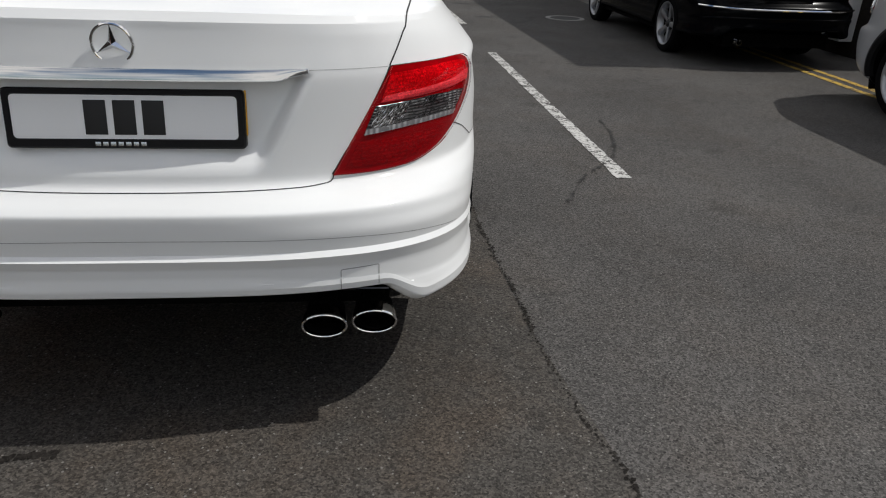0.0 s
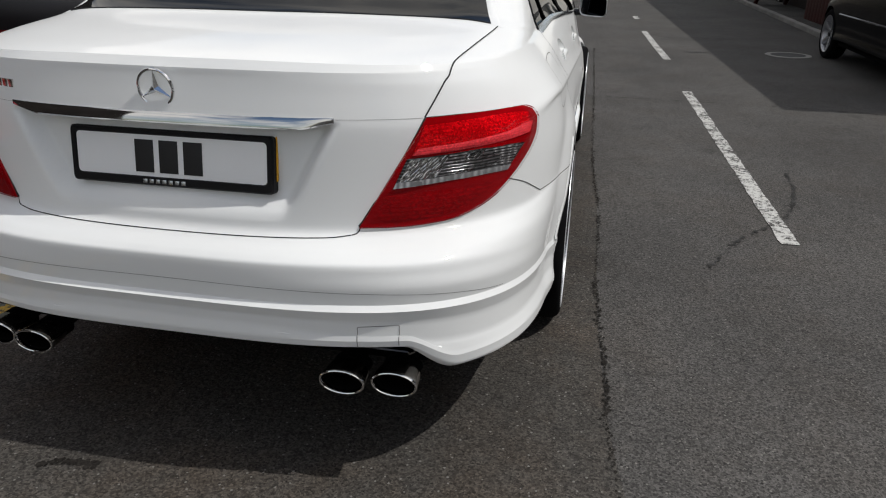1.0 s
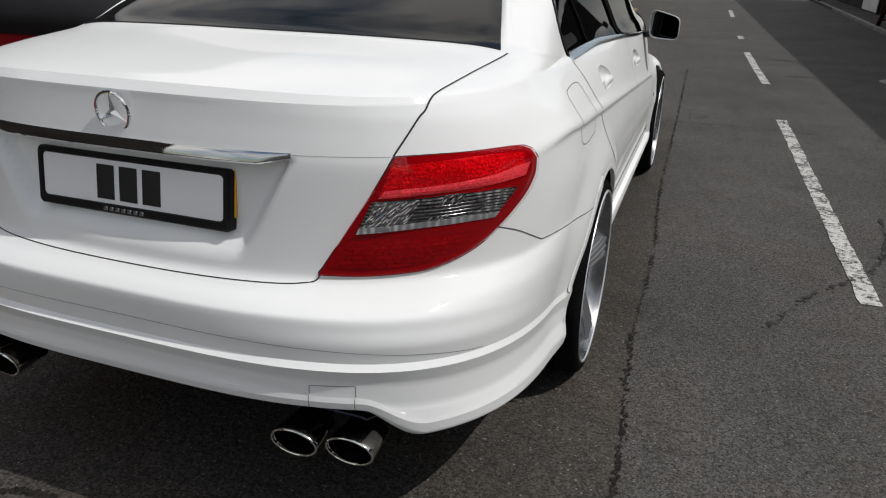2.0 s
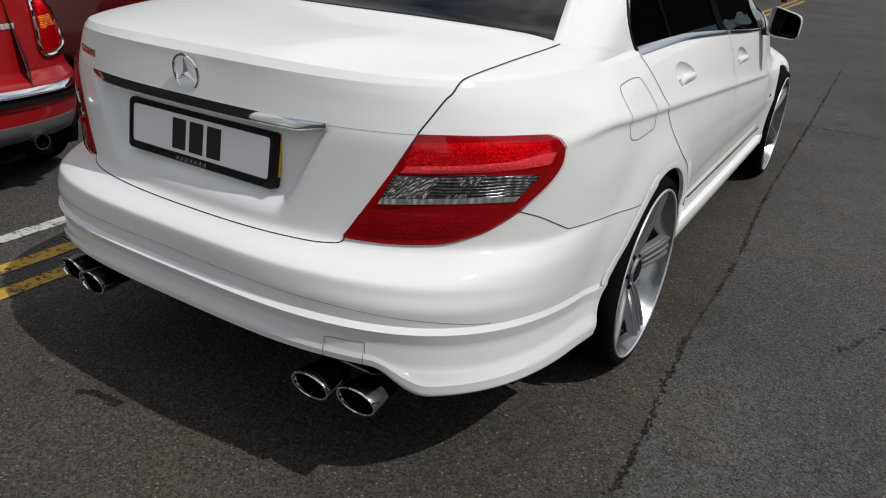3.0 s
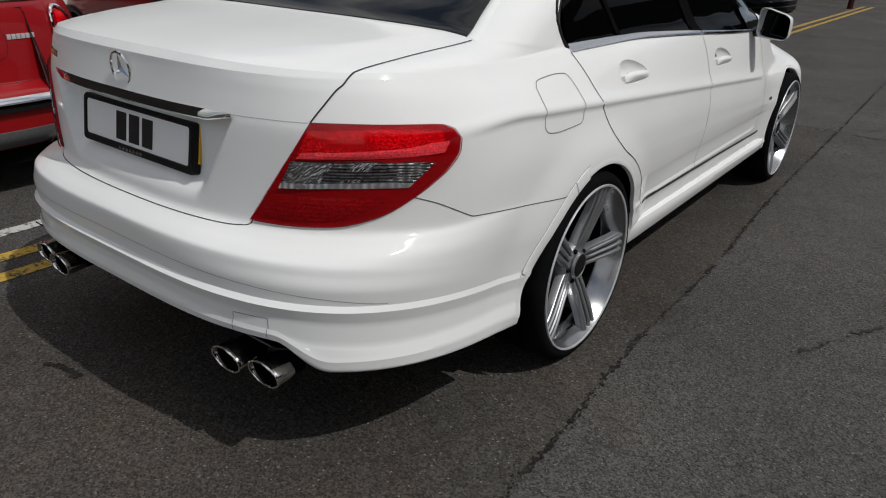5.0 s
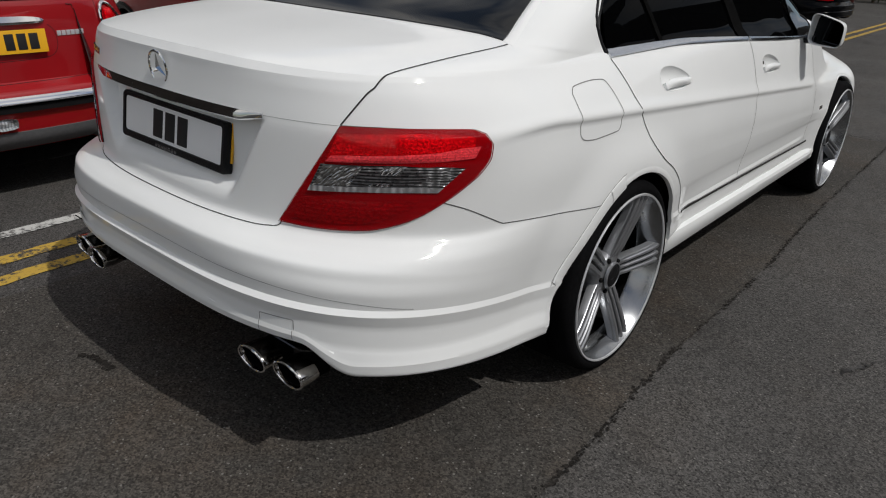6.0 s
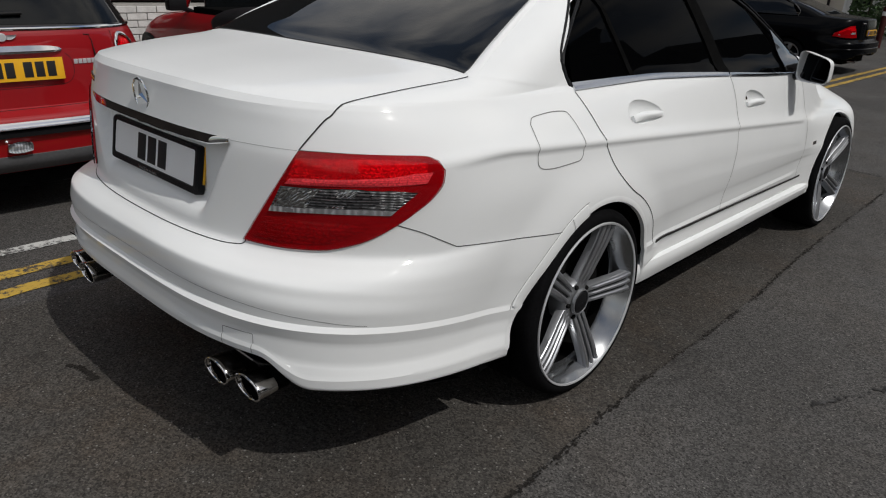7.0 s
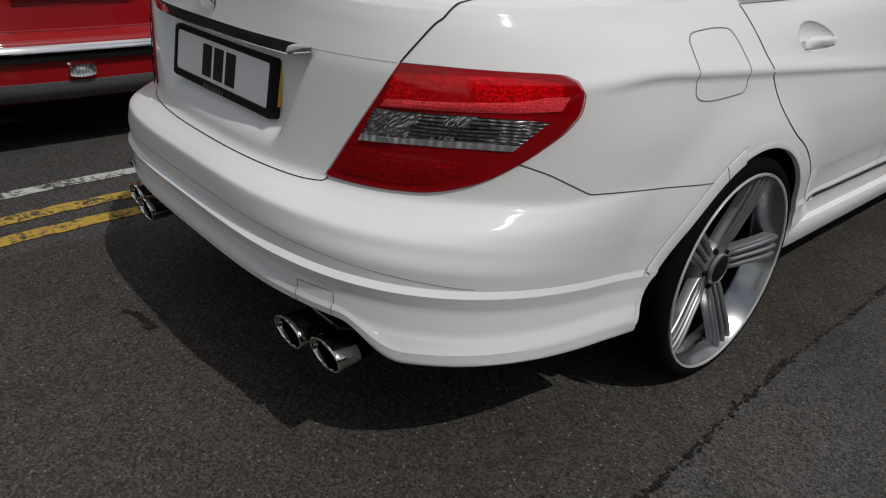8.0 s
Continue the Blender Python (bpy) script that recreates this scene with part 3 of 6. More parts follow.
def triple_spoke_wheel(parent, hub, s, r, t, width, turn=0.0):
    """A large alloy wheel: five deep spokes, each with three ribs on its face, in a bright dished barrel."""
    w = wheel_root(parent, hub, s)
    tyre_part(w, r, t, width)
    # inner barrel coloured near black: its shade is painted in, with brake dust
    part("barrel", lathe([(r - 0.052, -0.19), (r - 0.048, -0.12), (r - 0.042, -0.078)], 72), DARK, w, "inner barrel darkened for shade and brake dust")
    part("rim", lathe([(r - 0.042, -0.078), (r - 0.040, -0.070), (r - 0.026, -0.036), (r - 0.014, -0.016), (r - 0.007, -0.004), (r - 0.004, 0.002)], 96), DISH_ALLOY, w, "bright dished alloy barrel")
    part("rim_lip", lathe([(r - 0.0045, 0.000), (r - 0.003, 0.0055), (r + 0.0025, 0.0065), (r + 0.0045, 0.003), (r + 0.0045, -0.006)], 96), PALE_SILVER, w, "bright machined rim edge")
    part("brake_disc", lathe([(0.03, -0.115), (0.170, -0.115), (0.170, -0.140), (0.03, -0.140)], 48), BRAKE_IRON, w)
    # near-black disc painted as the shade seen between the spokes
    part("wheel_shade_disc", lathe([(0.02, -0.165), (r - 0.053, -0.165), (r - 0.053, -0.18)], 48), DARK, w, "near-black disc for the shaded, dusty inside of the wheel")
    cal = lathe([(0.10, -0.085), (0.178, -0.085), (0.190, -0.10), (0.190, -0.15), (0.10, -0.15)], 60)
    bmesh.ops.delete(cal, geom=[f for f in cal.faces if f.calc_center_median().y < 0.10], context="FACES")
    part("brake_caliper", cal, BRAKE_IRON, w)
    part("hub", lathe([(0.0, -0.034), (0.030, -0.034), (0.034, -0.040), (0.046, -0.044), (0.070, -0.050), (0.080, -0.066), (0.082, -0.11)], 48), ALLOY, w)
    part("hub_ring", lathe([(0.040, -0.036), (0.042, -0.030), (0.046, -0.031), (0.048, -0.040)], 40), ALLOY, w)
    part("centre_cap", lathe([(0.0, -0.026), (0.028, -0.0270), (0.036, -0.030), (0.0405, -0.036)], 36), PLASTIC, w)
    for k in range(3):
        m = Matrix.Rotation(turn + 2 * math.pi * k / 3, 4, "X")
        part("cap_star", bar_along([[m @ Vector(q) for q in ((-0.030, -h, z), (-0.0255, 0, z), (-0.030, h, z))] for z, h in ((0.0, 0.0045), (0.026, 0.0012))]), DARK_ALLOY, w)
    n = 14
    for k in range(5):
        m = Matrix.Rotation(turn + 2 * math.pi * k / 5, 4, "X")
        rows = []
        for i in range(n + 1):
            f = i / n
            rad = 0.040 + (r - 0.012 - 0.040) * f
            half = 0.027 + 0.0135 * f + 0.004 * (1 - f) ** 3
            x = -0.048 + 0.034 * float(ease(0.0, 1.0, np.array(f))) - 0.004
            deep = 0.030 - 0.008 * f
            rows.append([m @ Vector(q) for q in ((x - deep, -half * 1.06, rad), (x - 0.003, -half, rad), (x, -half * 0.94, rad), (x, half * 0.94, rad), (x - 0.003, half, rad), (x - deep, half * 1.06, rad))])
        part("spoke", bar_along(rows), ALLOY, w, sharp=30.0)
        for side in (-1, 0, 1):
            rows = []
            for i in range(n + 1):
                f = 0.06 + 0.94 * i / n
                rad = 0.040 + (r - 0.006 - 0.040) * f
                half = 0.027 + 0.0135 * f + 0.004 * (1 - f) ** 3
                x = -0.048 + 0.034 * float(ease(0.0, 1.0, np.array(f)))
                up = 0.009 * min(1.0, i / 3.0)
                c, h = side * half * 0.70, half * (0.235 if side else 0.20)
                rows.append([m @ Vector(q) for q in ((x - 0.007, c - h, rad), (x + up * 0.55, c - h * 0.95, rad), (x + up, c - h * 0.45, rad), (x + up, c + h * 0.45, rad), (x + up * 0.55, c + h * 0.95, rad), (x - 0.007, c + h, rad))])
            part("spoke_rib", bar_along(rows), ALLOY, w, sharp=26.0)
        # dark strips on the spoke face paint the shade between the ribs
        for side in (-1, 1):
            rows = []
            for i in range(n + 1):
                f = 0.10 + 0.90 * i / n
                rad = 0.040 + (r - 0.012 - 0.040) * f
                half = 0.027 + 0.0135 * f + 0.004 * (1 - f) ** 3
                x = -0.048 + 0.034 * float(ease(0.0, 1.0, np.array(f))) - 0.0032
                c, h = side * half * 0.355, half * 0.16
                rows.append([m @ Vector(q) for q in ((x - 0.002, c - h, rad), (x, c - h, rad), (x, c + h, rad), (x - 0.002, c + h, rad))])
            part("groove_shade_strip", bar_along(rows), DARK_ALLOY, w, smooth=False)
        b = lathe([(0.0, -0.040), (0.006, -0.040), (0.0085, -0.043), (0.0085, -0.06)], 12)
        aa = turn + 2 * math.pi * (k + 0.5) / 5
        bmesh.ops.translate(b, vec=(0, -0.058 * math.sin(aa), 0.058 * math.cos(aa)), verts=b.verts)
        part("wheel_bolt", b, BRAKE_IRON, w)
    for k in range(5):
        bar = part("rim_mark", boxes(((-.006, -.0035, -.0006), (.006 - .004 * (k % 2), .0035, .0008))), PALE_SILVER, w)
        bar.matrix_basis = Matrix.Rotation(-0.86 - 0.036 * k, 4, "X") @ Matrix.Translation((-0.052, 0, r - 0.0335)) @ Matrix.Rotation(radians(-22), 4, "Y")
    a = turn + math.pi + 0.30
    d = Vector((0, -math.sin(a), math.cos(a)))
    part("tyre_valve", tube([d * (r - 0.030) + Vector((-0.050, 0, 0)), d * (r - 0.058) + Vector((-0.030, 0, 0))], 0.0045, 8), PLASTIC, w)
    return w


def five_spoke_wheel(parent, hub, s, rim_r, tyre_r, width, spokes, mat, turn=0.0):
    """A plainer wheel whose outer face looks along s * x: tyre, rim, spokes, disc, cap."""
    w = wheel_root(parent, hub, s)
    r = rim_r
    tyre_part(w, r, tyre_r, width)
    part("rim", lathe([(r - 0.038, -0.07), (r - 0.034, -0.05), (r - 0.022, -0.02), (r - 0.016, -0.006), (r - 0.006, 0.002), (r + 0.002, 0.003),
                       (r + 0.003, -0.006), (r - 0.008, -0.012)], 72), mat, w)
    part("brake_disc", lathe([(0.03, -0.11), (0.155, -0.11), (0.155, -0.135), (0.03, -0.135)], 40), BRAKE_IRON, w)
    # barrel and back closed in near black, painting in the shade behind the spokes
    part("wheel_barrel", lathe([(0.02, -0.16), (r - 0.06, -0.16), (r - 0.045, -0.16), (r - 0.040, -0.07)], 48), DARK, w, "barrel darkened for shade and brake dust")
    part("hub", lathe([(0.0, -0.022), (0.03, -0.022), (0.036, -0.028), (0.042, -0.036), (0.078, -0.045), (0.085, -0.075), (0.085, -0.1)], 40), DARK_ALLOY, w)
    part("centre_cap", lathe([(0.0, -0.018), (0.026, -0.018), (0.031, -0.022), (0.033, -0.028)], 32), GLOSS_BLACK, w)
    n = 10
    for k in range(spokes):
        a = turn + 2 * math.pi * k / spokes
        m = Matrix.Rotation(a, 4, "X")
        rows = []
        for i in range(n + 1):
            f = i / n
            rad, hw = 0.047 + (r - 0.010 - 0.047) * f, 0.032 * (0.70 + 0.34 * f)
            x = -0.034 + 0.026 * float(ease(0.0, 0.9, np.array(f)))
            rows.append([m @ Vector(q) for q in ((x - 0.055, -hw, rad), (x - 0.004, -hw, rad), (x, -hw * 0.7, rad), (x, hw * 0.7, rad), (x - 0.004, hw, rad), (x - 0.055, hw, rad))])
        part("spoke", bar_along(rows), mat, w, sharp=30.0)
        b = lathe([(0.0, -0.028), (0.007, -0.028), (0.009, -0.034), (0.009, -0.05)], 10)
        aa = a + math.pi / spokes
        bmesh.ops.translate(b, vec=(0, -0.056 * math.sin(aa), 0.056 * math.cos(aa)), verts=b.verts)
        part("wheel_bolt", b, STEEL, w)
    return w


# ---- the white saloon ----
HUB_R, HUB_F, HUB_Z = 1.055, 3.72, 0.318
AXLE_R, AXLE_F, AXLE_Z, AXLE_X = 1.030, 3.715, 0.334, 0.930
ARCH = 0.378
SALOON = dict(
    zr=[0.395, 0.411, 0.418, 0.434, 0.466, 0.49, 0.5155, 0.527, .565, .602, 0.624, 0.638, 0.658, .685, .76, .86, .92, .955, 1.0, 1.03, 1.0465, 1.0665, 1.0740, 1.093, 1.110, 1.118, 1.165, 1.26, 1.35, 1.405, 1.435, 1.447, 1.449],
    zc=[0.315, 0.328, 0.343, 0.368, 0.402, 0.474, 0.512, 0.526, .565, .602, 0.624, 0.638, 0.658, .685, .76, .858, .917, .948, 0.992, 1.02, 1.0385, 1.0525, 1.0590, 1.08, 1.10, 1.112, 1.16, 1.255, 1.345, 1.40, 1.433, 1.446, 1.449],
    zs=[0.262, 0.272, 0.292, 0.324, 0.366, 0.408, 0.442, 0.457, 0.485, 0.53, .55, .60, .645, .67, .75, .845, .89, .925, .975, 1.012, 1.030, 1.040, 1.046, 1.050, 1.054, 1.058, 1.11, 1.21, 1.31, 1.37, 1.425, 1.445, 1.449],
    zf=[.20, .22, .25, .28, .30, .33, .36, .38, .41, .44, .46, .48, .50, .53, .58, .64, .69, .73, .77, .81, .84, .86, .90, .94, .975, .99, 1.07, 1.19, 1.30, 1.375, 1.425, 1.445, 1.449],
    y0=[-0.05, -0.104, -0.113, -0.116, -0.111, -0.112, -0.1215, -0.1095, -0.113, -.114, -0.1125, -0.0985, -0.062, -0.038, -0.034, -0.028, -0.024, -0.0175, -0.0090, -0.0045, -0.0030, 0.0125, 0.062, .25, .50, .575, .685, .92, 1.17, 1.37, 1.72, 2.05, 2.2],
    yf=[4.40, 4.45, 4.48, 4.49, 4.49, 4.49, 4.49, 4.49, 4.50, 4.50, 4.50, 4.50, 4.50, 4.49, 4.48, 4.46, 4.43, 4.38, 4.28, 4.16, 4.05, 3.93, 3.78, 3.6, 3.43, 3.35, 3.22, 2.97, 2.70, 2.47, 2.32, 2.26, 2.22],
    w=[0.85, 0.878, 0.9, 0.9005, 0.889, 0.887, 0.8925, 0.8885, 0.8912, 0.8976, 0.9009, 0.9051, 0.9073, 0.9079, 0.9068, .902, .893, .871, .841, .816, .802, .794, .788, .783, .779, .777, .757, .715, .668, .625, .51, .28, .002],
    n=[3.6, 3.6, 3.6, 3.6, 3.6, 3.6, 3.6, 3.6, 3.6, 3.4, 3.3, 3.1, 2.9, 2.8, 2.8, 2.85, 2.9, 3.0, 3.1, 3.2, 3.2, 3.25, 3.4, 3.8, 4.4, 4.8, 4.8, 4.6, 4.2, 3.8, 3.2, 2.6, 2.2],
    d=[.86, .95, .96, .96, .96, .96, .96, .95, .95, .95, .95, .92, .89, .88, .87, .86, .85, .85, .85, .86, .86, .85, .78, .62, .45, .42, .42, .42, .42, .42, .34, .15, .02],
)


def arch_radius(dy, dz, rear):
    """The wheel opening: round, but drawn back at the foot of the rear bumper."""
    low = ease(0.30, 0.0, dz) * ease(-0.05, -0.25, dy) if rear else 0.0
    return ARCH + 0.062 * low


def saloon_shape(p, level):
    """Wheel-arch flares, the plate's recess in the lid, and a light tuck of the doors."""
    p = p.copy()
    x, y, z = p[:, 0], p[:, 1], p[:, 2]
    side = ease(0.55, 0.85, x)
    for hy in (HUB_R, HUB_F):
        r = np.hypot(y - hy, z - HUB_Z)
        p[:, 0] += side * (0.022 if hy == HUB_R else 0.010) * ease(0.56, 0.39, r) * ease(0.95, 0.70, z) * ease(0.22, 0.36, z)
    p[:, 0] -= side * 0.006 * ease(1.4, 2.0, y) * ease(3.5, 3.0, y) * ease(0.86, 0.72, z) * ease(0.44, 0.55, z)
    p[:, 0] -= side * 0.024 * ease(1.36, 1.50, y) * ease(3.37, 3.22, y) * ease(0.372, 0.335, z)
    p[:, 0] -= side * 0.010 * ease(2.95, 3.8, y)
    # the crease along the flank follows one loop, falling to the front, and the skin steps in just below it
    fall = 0.078 * np.clip(y - 1.0, -0.6, 2.2) * ease(0.30, 0.65, y) * ease(4.5, 3.2, y)
    p[:, 2] -= side * fall * ease(0.45, 0.84, z) * ease(1.03, 0.895, z)
    under = 16.0 - level
    if under > 0:
        deep = 0.045 * min(under, 1) + 0.095 * min(max(under - 1, 0), 1) + 0.075 * min(max(under - 2, 0), 1)
        along = side * ease(0.30, 0.60, y) * ease(3.5, 2.8, y)
        p[:, 0] -= 0.0095 * along * ease(0.0, 0.018, np.array(deep)) * (1 - ease(0.025, 0.14, np.array(deep)))
    edge = 0.295 + (z - 0.71) / 0.215 * 0.115
    dent = ease(edge + 0.012, edge - 0.022, np.abs(x)) * ease(0.70, 0.775, z) * ease(0.938, 0.922, z)
    p[:, 1] += np.where(y < 0.2, 0.043 * dent, 0)
    return p


SIDE_GLASS = [(0.985, 1.050), (0.965, 1.13), (1.12, 1.28), (1.35, 1.375), (1.80, 1.40), (2.20, 1.385), (2.50, 1.30), (2.82, 1.155), (3.01, 1.05), (3.03, .962), (2.72, .974), (2.40, .994), (2.08, 1.014), (1.75, 1.033), (1.39, 1.046)]


HANDLES = ((1.378, .942), (2.385, .894))


def cup_outline(hy, hz):
    """The scooped cup behind a door handle: tall at its rear end, drawn out to the front."""
    return closed_curve([(hy - .118, hz + .006), (hy - .095, hz + .036), (hy - .03, hz + .042), (hy + .05, hz + .026), (hy + .118, hz - .006), (hy + .095, hz - .028), (hy, hz - .034), (hy - .095, hz - .026)], 5)


def badge_star(parent, at, r):
    """A round emblem: a ring with three arms."""
    em = new("emblem")
    em.parent = parent
    em.matrix_basis = at
    part("ring", tube([(r * math.cos(a), 0, r * math.sin(a)) for a in np.linspace(0, 2 * math.pi, 48, endpoint=False)], 0.0036, 8, True), CHROME, em)
    for k in range(3):
        a = math.pi / 2 + k * 2 * math.pi / 3
        d, q = Vector((math.cos(a), 0, math.sin(a))), Vector((-math.sin(a), 0, math.cos(a)))
        bm = bmesh.new()
        tip, l, rr, mid, root = d * r, q * 0.0085 + d * 0.004, -q * 0.0085 + d * 0.004, Vector((0, -0.0075, 0)), -d * 0.005
        vs = [bm.verts.new(c) for c in (tip, l, rr, mid, root)]
        for f in ((0, 3, 1), (0, 2, 3), (1, 3, 4), (2, 4, 3)):
            bm.faces.new([vs[i] for i in f])
        part("arm", bm, CHROME, em, smooth=False)
    return em


def white_saloon():
    car = thing("white_saloon_car", "clean white saloon car with silver alloy wheels parked on asphalt", "car")
    shell = Shell(SALOON, 5, rear=130, side=120, nose=24, shape=saloon_shape, nose_depth=0.6, hood=2.95, straight=(2, 3, 4, 5, 6, 7, 20, 21))
    # the front wings are plain: even out their width
    for i in range(60):
        x = shell.rows[:, :, 0]
        y, z = shell.rows[:, :, 1], shell.rows[:, :, 2]
        f = ease(3.0, 3.4, y) * ease(4.35, 4.15, y) * ease(1.02, 0.96, z) * ease(0.36, 0.42, z)
        m = x.copy()
        m[2:-2] = (x[:-4] + x[1:-3] + x[2:-2] + x[3:-1] + x[4:]) / 5
        shell.rows[:, :, 0] = x + (m - x) * f
    vs, fs = shell.sheet()
    whole = Skin(vs, [list(map(int, q)) for q in fs])

    def openings(p):
        x, y, z = np.abs(p[:, 0]), p[:, 1], p[:, 2]
        keep = np.minimum(np.hypot(y - HUB_R, z - HUB_Z) - arch_radius(y - HUB_R, z - HUB_Z, True), np.hypot(y - HUB_F, z - HUB_Z) - ARCH)
        keep = np.where(x > 0.6, keep, 1.0)
        glass = np.where((x > 0.45) & (z > 0.94), polygon_field(SIDE_GLASS, y, z), 1.0)
        keep = np.minimum(keep, glass)
        for hy, hz in HANDLES:
            keep = np.minimum(keep, np.where(x > 0.7, polygon_field(cup_outline(hy, hz), y, z), 1.0))
        return keep

    bv, bf = carve(vs, fs, openings)
    body = part("body", to_bmesh(bv, bf), WHITE, car, "glossy white painted bodywork", sharp=lambda q: 20.0 if q.z < 0.56 or (q.y < 0.17 and 1.0 < q.z < 1.08 and abs(q.x) < 0.66) else 75.0)
    # rear and front screens lie on the skin
    back = lambda q, o: whole.near(q, o)
    rear = patch([(-.50, 1.22, 1.385), (0, 1.27, 1.392), (.50, 1.22, 1.385)], [(-.685, .60, 1.125), (-.35, .585, 1.122), (0, .582, 1.122), (.35, .585, 1.122), (.685, .60, 1.125)], back, 60, 30, 0.004, depth=0.006)
    part("rear_window", face_out(rear), GLASS, car, "dark tinted rear window")
    for s in (1, -1):
        rim = patch([(s * .535, 1.215, 1.383), (s * .622, .92, 1.27), (s * .722, .60, 1.125)], [(s * .498, 1.22, 1.386), (s * .592, .92, 1.268), (s * .687, .60, 1.125)], back, 40, 6, 0.0004, depth=0.004, bulge=0.008)
        part("screen_pillar", face_out(rim), WHITE, car)
    front = patch([(-.52, 2.52, 1.40), (0, 2.44, 1.405), (.52, 2.52, 1.40)], [(-.70, 3.22, 1.03), (0, 3.36, 1.01), (.70, 3.22, 1.03)], back, 40, 20, 0.004, depth=0.006)
    part("windscreen", face_out(front), GLASS, car)
    for s in (1, -1):
        on = lambda y, z, o=0.0, s=s: whole.side(y, z, s, o)
        flat = lambda q, o, s=s: whole.side(q[0], q[1], s, o)
        # side glass, set in a little, and its black frames
        for name, t, b in (("quarter_window", [(1.045, 1.20), (1.245, 1.325)], [(1.02, 1.052), (1.375, 1.050)]),
                           ("rear_door_window", [(1.275, 1.335), (1.60, 1.388), (1.86, 1.39)], [(1.41, 1.049), (1.75, 1.036), (2.08, 1.017)]),
                           ("front_door_window", [(1.99, 1.39), (2.20, 1.372), (2.47, 1.29)], [(2.17, 1.011), (2.55, .987), (2.96, .966)])):
            part(name, face_out(patch(t, b, flat, 24, 14, -0.010, depth=0.003), (0, 2.0, 1.0)), SIDE_TINT, car, "dark tinted side glass")
        outline = [(0.99, 1.052), (0.968, 1.13), (1.115, 1.275), (1.35, 1.372), (1.80, 1.397), (2.20, 1.382), (2.50, 1.297), (2.81, 1.155), (2.995, 1.05), (3.02, .97)]
        frame_pts = [on(y, z, 0.001) for y, z in curve_points(outline, 90)]
        part("window_frame", tube(frame_pts, 0.0045, 8), PLASTIC, car, "slim black window surround")
        inner = [on(y * 0.985 + 0.03, z - 0.012, -0.006) for y, z in curve_points(outline, 60)]
        part("window_seal", tube(inner, 0.0065, 6), PLASTIC, car)
        for a, b, wd in (((1.39, 1.050), (1.258, 1.335), 0.011), ((2.130, 1.014), (1.925, 1.395), 0.040)):
            pil = patch([(b[0] - wd, b[1]), (b[0] + wd, b[1])], [(a[0] - wd * 1.25, a[1]), (a[0] + wd * 1.25, a[1])], flat, 4, 10, -0.004, depth=0.01)
            part("door_pillar", face_out(pil, (0, 2, 1)), DARK, car)
        trim = patch([(1.0, 1.060), (1.39, 1.056), (1.75, 1.042), (2.125, 1.021)], [(0.998, 1.038), (1.39, 1.038), (1.75, 1.026), (2.135, 1.007)], flat, 40, 3, 0.006, depth=0.01, bulge=0.002)
        part("waist_trim", face_out(trim), ALU_TRIM, car, "brushed aluminium waist strip")
        trim = patch([(2.142, 1.020), (2.6, .991), (3.0, .970)], [(2.152, 1.006), (2.6, .979), (2.99, .963)], flat, 30, 3, 0.006, depth=0.01, bulge=0.002)
        part("waist_trim", face_out(trim), ALU_TRIM, car, "brushed aluminium waist strip")
        # panel gaps of the flank
        side_seam = lambda line, w=0.005, m=None, c=60: seam(whole, line, lambda y, z: on(y, z), car, w, m, c)
        side_seam([(0.997, 1.036), (1.03, .97), (1.068, .892), (1.13, .79), (1.22, .71), (1.315, .655), (1.40, .585), (1.455, .51), (1.485, .44)], 0.0042)
        side_seam([(2.142, 1.008), (2.158, .97), (2.172, .88), (2.165, .70), (2.145, .55), (2.12, .42)], 0.0034, GAP_PALE)
        side_seam([(3.005, .962), (3.04, .9), (3.10, .70), (3.12, .55), (3.11, .42)], 0.0034, GAP_PALE)
        # fuel flap on the car's own right side
        if s > 0:
            ring = [(.712, .975), (.735, .990), (.83, .995), (.90, .99), (.925, .965), (.945, .91), (.940, .868), (.915, .848), (.80, .846), (.722, .855), (.705, .875), (.708, .92), (.712, .975)]
            side_seam(ring, 0.0030, material("flap_gap", (0.20, 0.20, 0.195), 0.8, grain=0.2), 110)
        badge = patch([(3.255, .590), (3.31, .590)], [(3.255, .572), (3.31, .572)], flat, 6, 3, 0.002, depth=0.003)
        part("wing_badge", face_out(badge), STEEL, car, "small steel wing badge")
        # sill: a black rubbing strip over a white skirt
        st = patch([(1.515, .444), (2.3, .434), (3.18, .416)], [(1.515, .4335), (2.3, .4235), (3.18, .407)], flat, 50, 2, 0.004, depth=0.006)
        part("sill_strip", face_out(st), GLOSS_BLACK, car, "thin black sill strip")
        rows = []
        for y in np.linspace(1.40, 3.345, 60):
            f = 1 - 0.5 * (ease(1.55, 1.40, np.array(y)) + ease(3.20, 3.345, np.array(y)))
            k = -.013 * (y - 1.4)
            rows.append([(s * 0.85, y, .374 + k), (s * 0.884, y, .371 + k), (s * (0.892 + 0.012 * f), y, .363 + k), (s * (0.896 + 0.013 * f), y, .350 + k), (s * (0.896 + 0.012 * f), y, .318), (s * (0.889 + 0.004 * f), y, .280), (s * 0.866, y, .258), (s * 0.78, y, .250)])
        part("side_skirt", face_out(grid_mesh(rows), (0, 2.3, 0.5)), WHITE, car, "white painted side skirt", sharp=24.0)
        # door handles in scooped cups
        for hy, hz in HANDLES:
            ring = cup_outline(hy, hz)
            mid = ring.mean(0)
            rows = []
            for k in range(8):
                f = 1.02 - k / 7 * 1.0
                dip = -0.020 * (1 - max(f, 0) ** 2) ** 0.7 if f < 1 else 0.0005
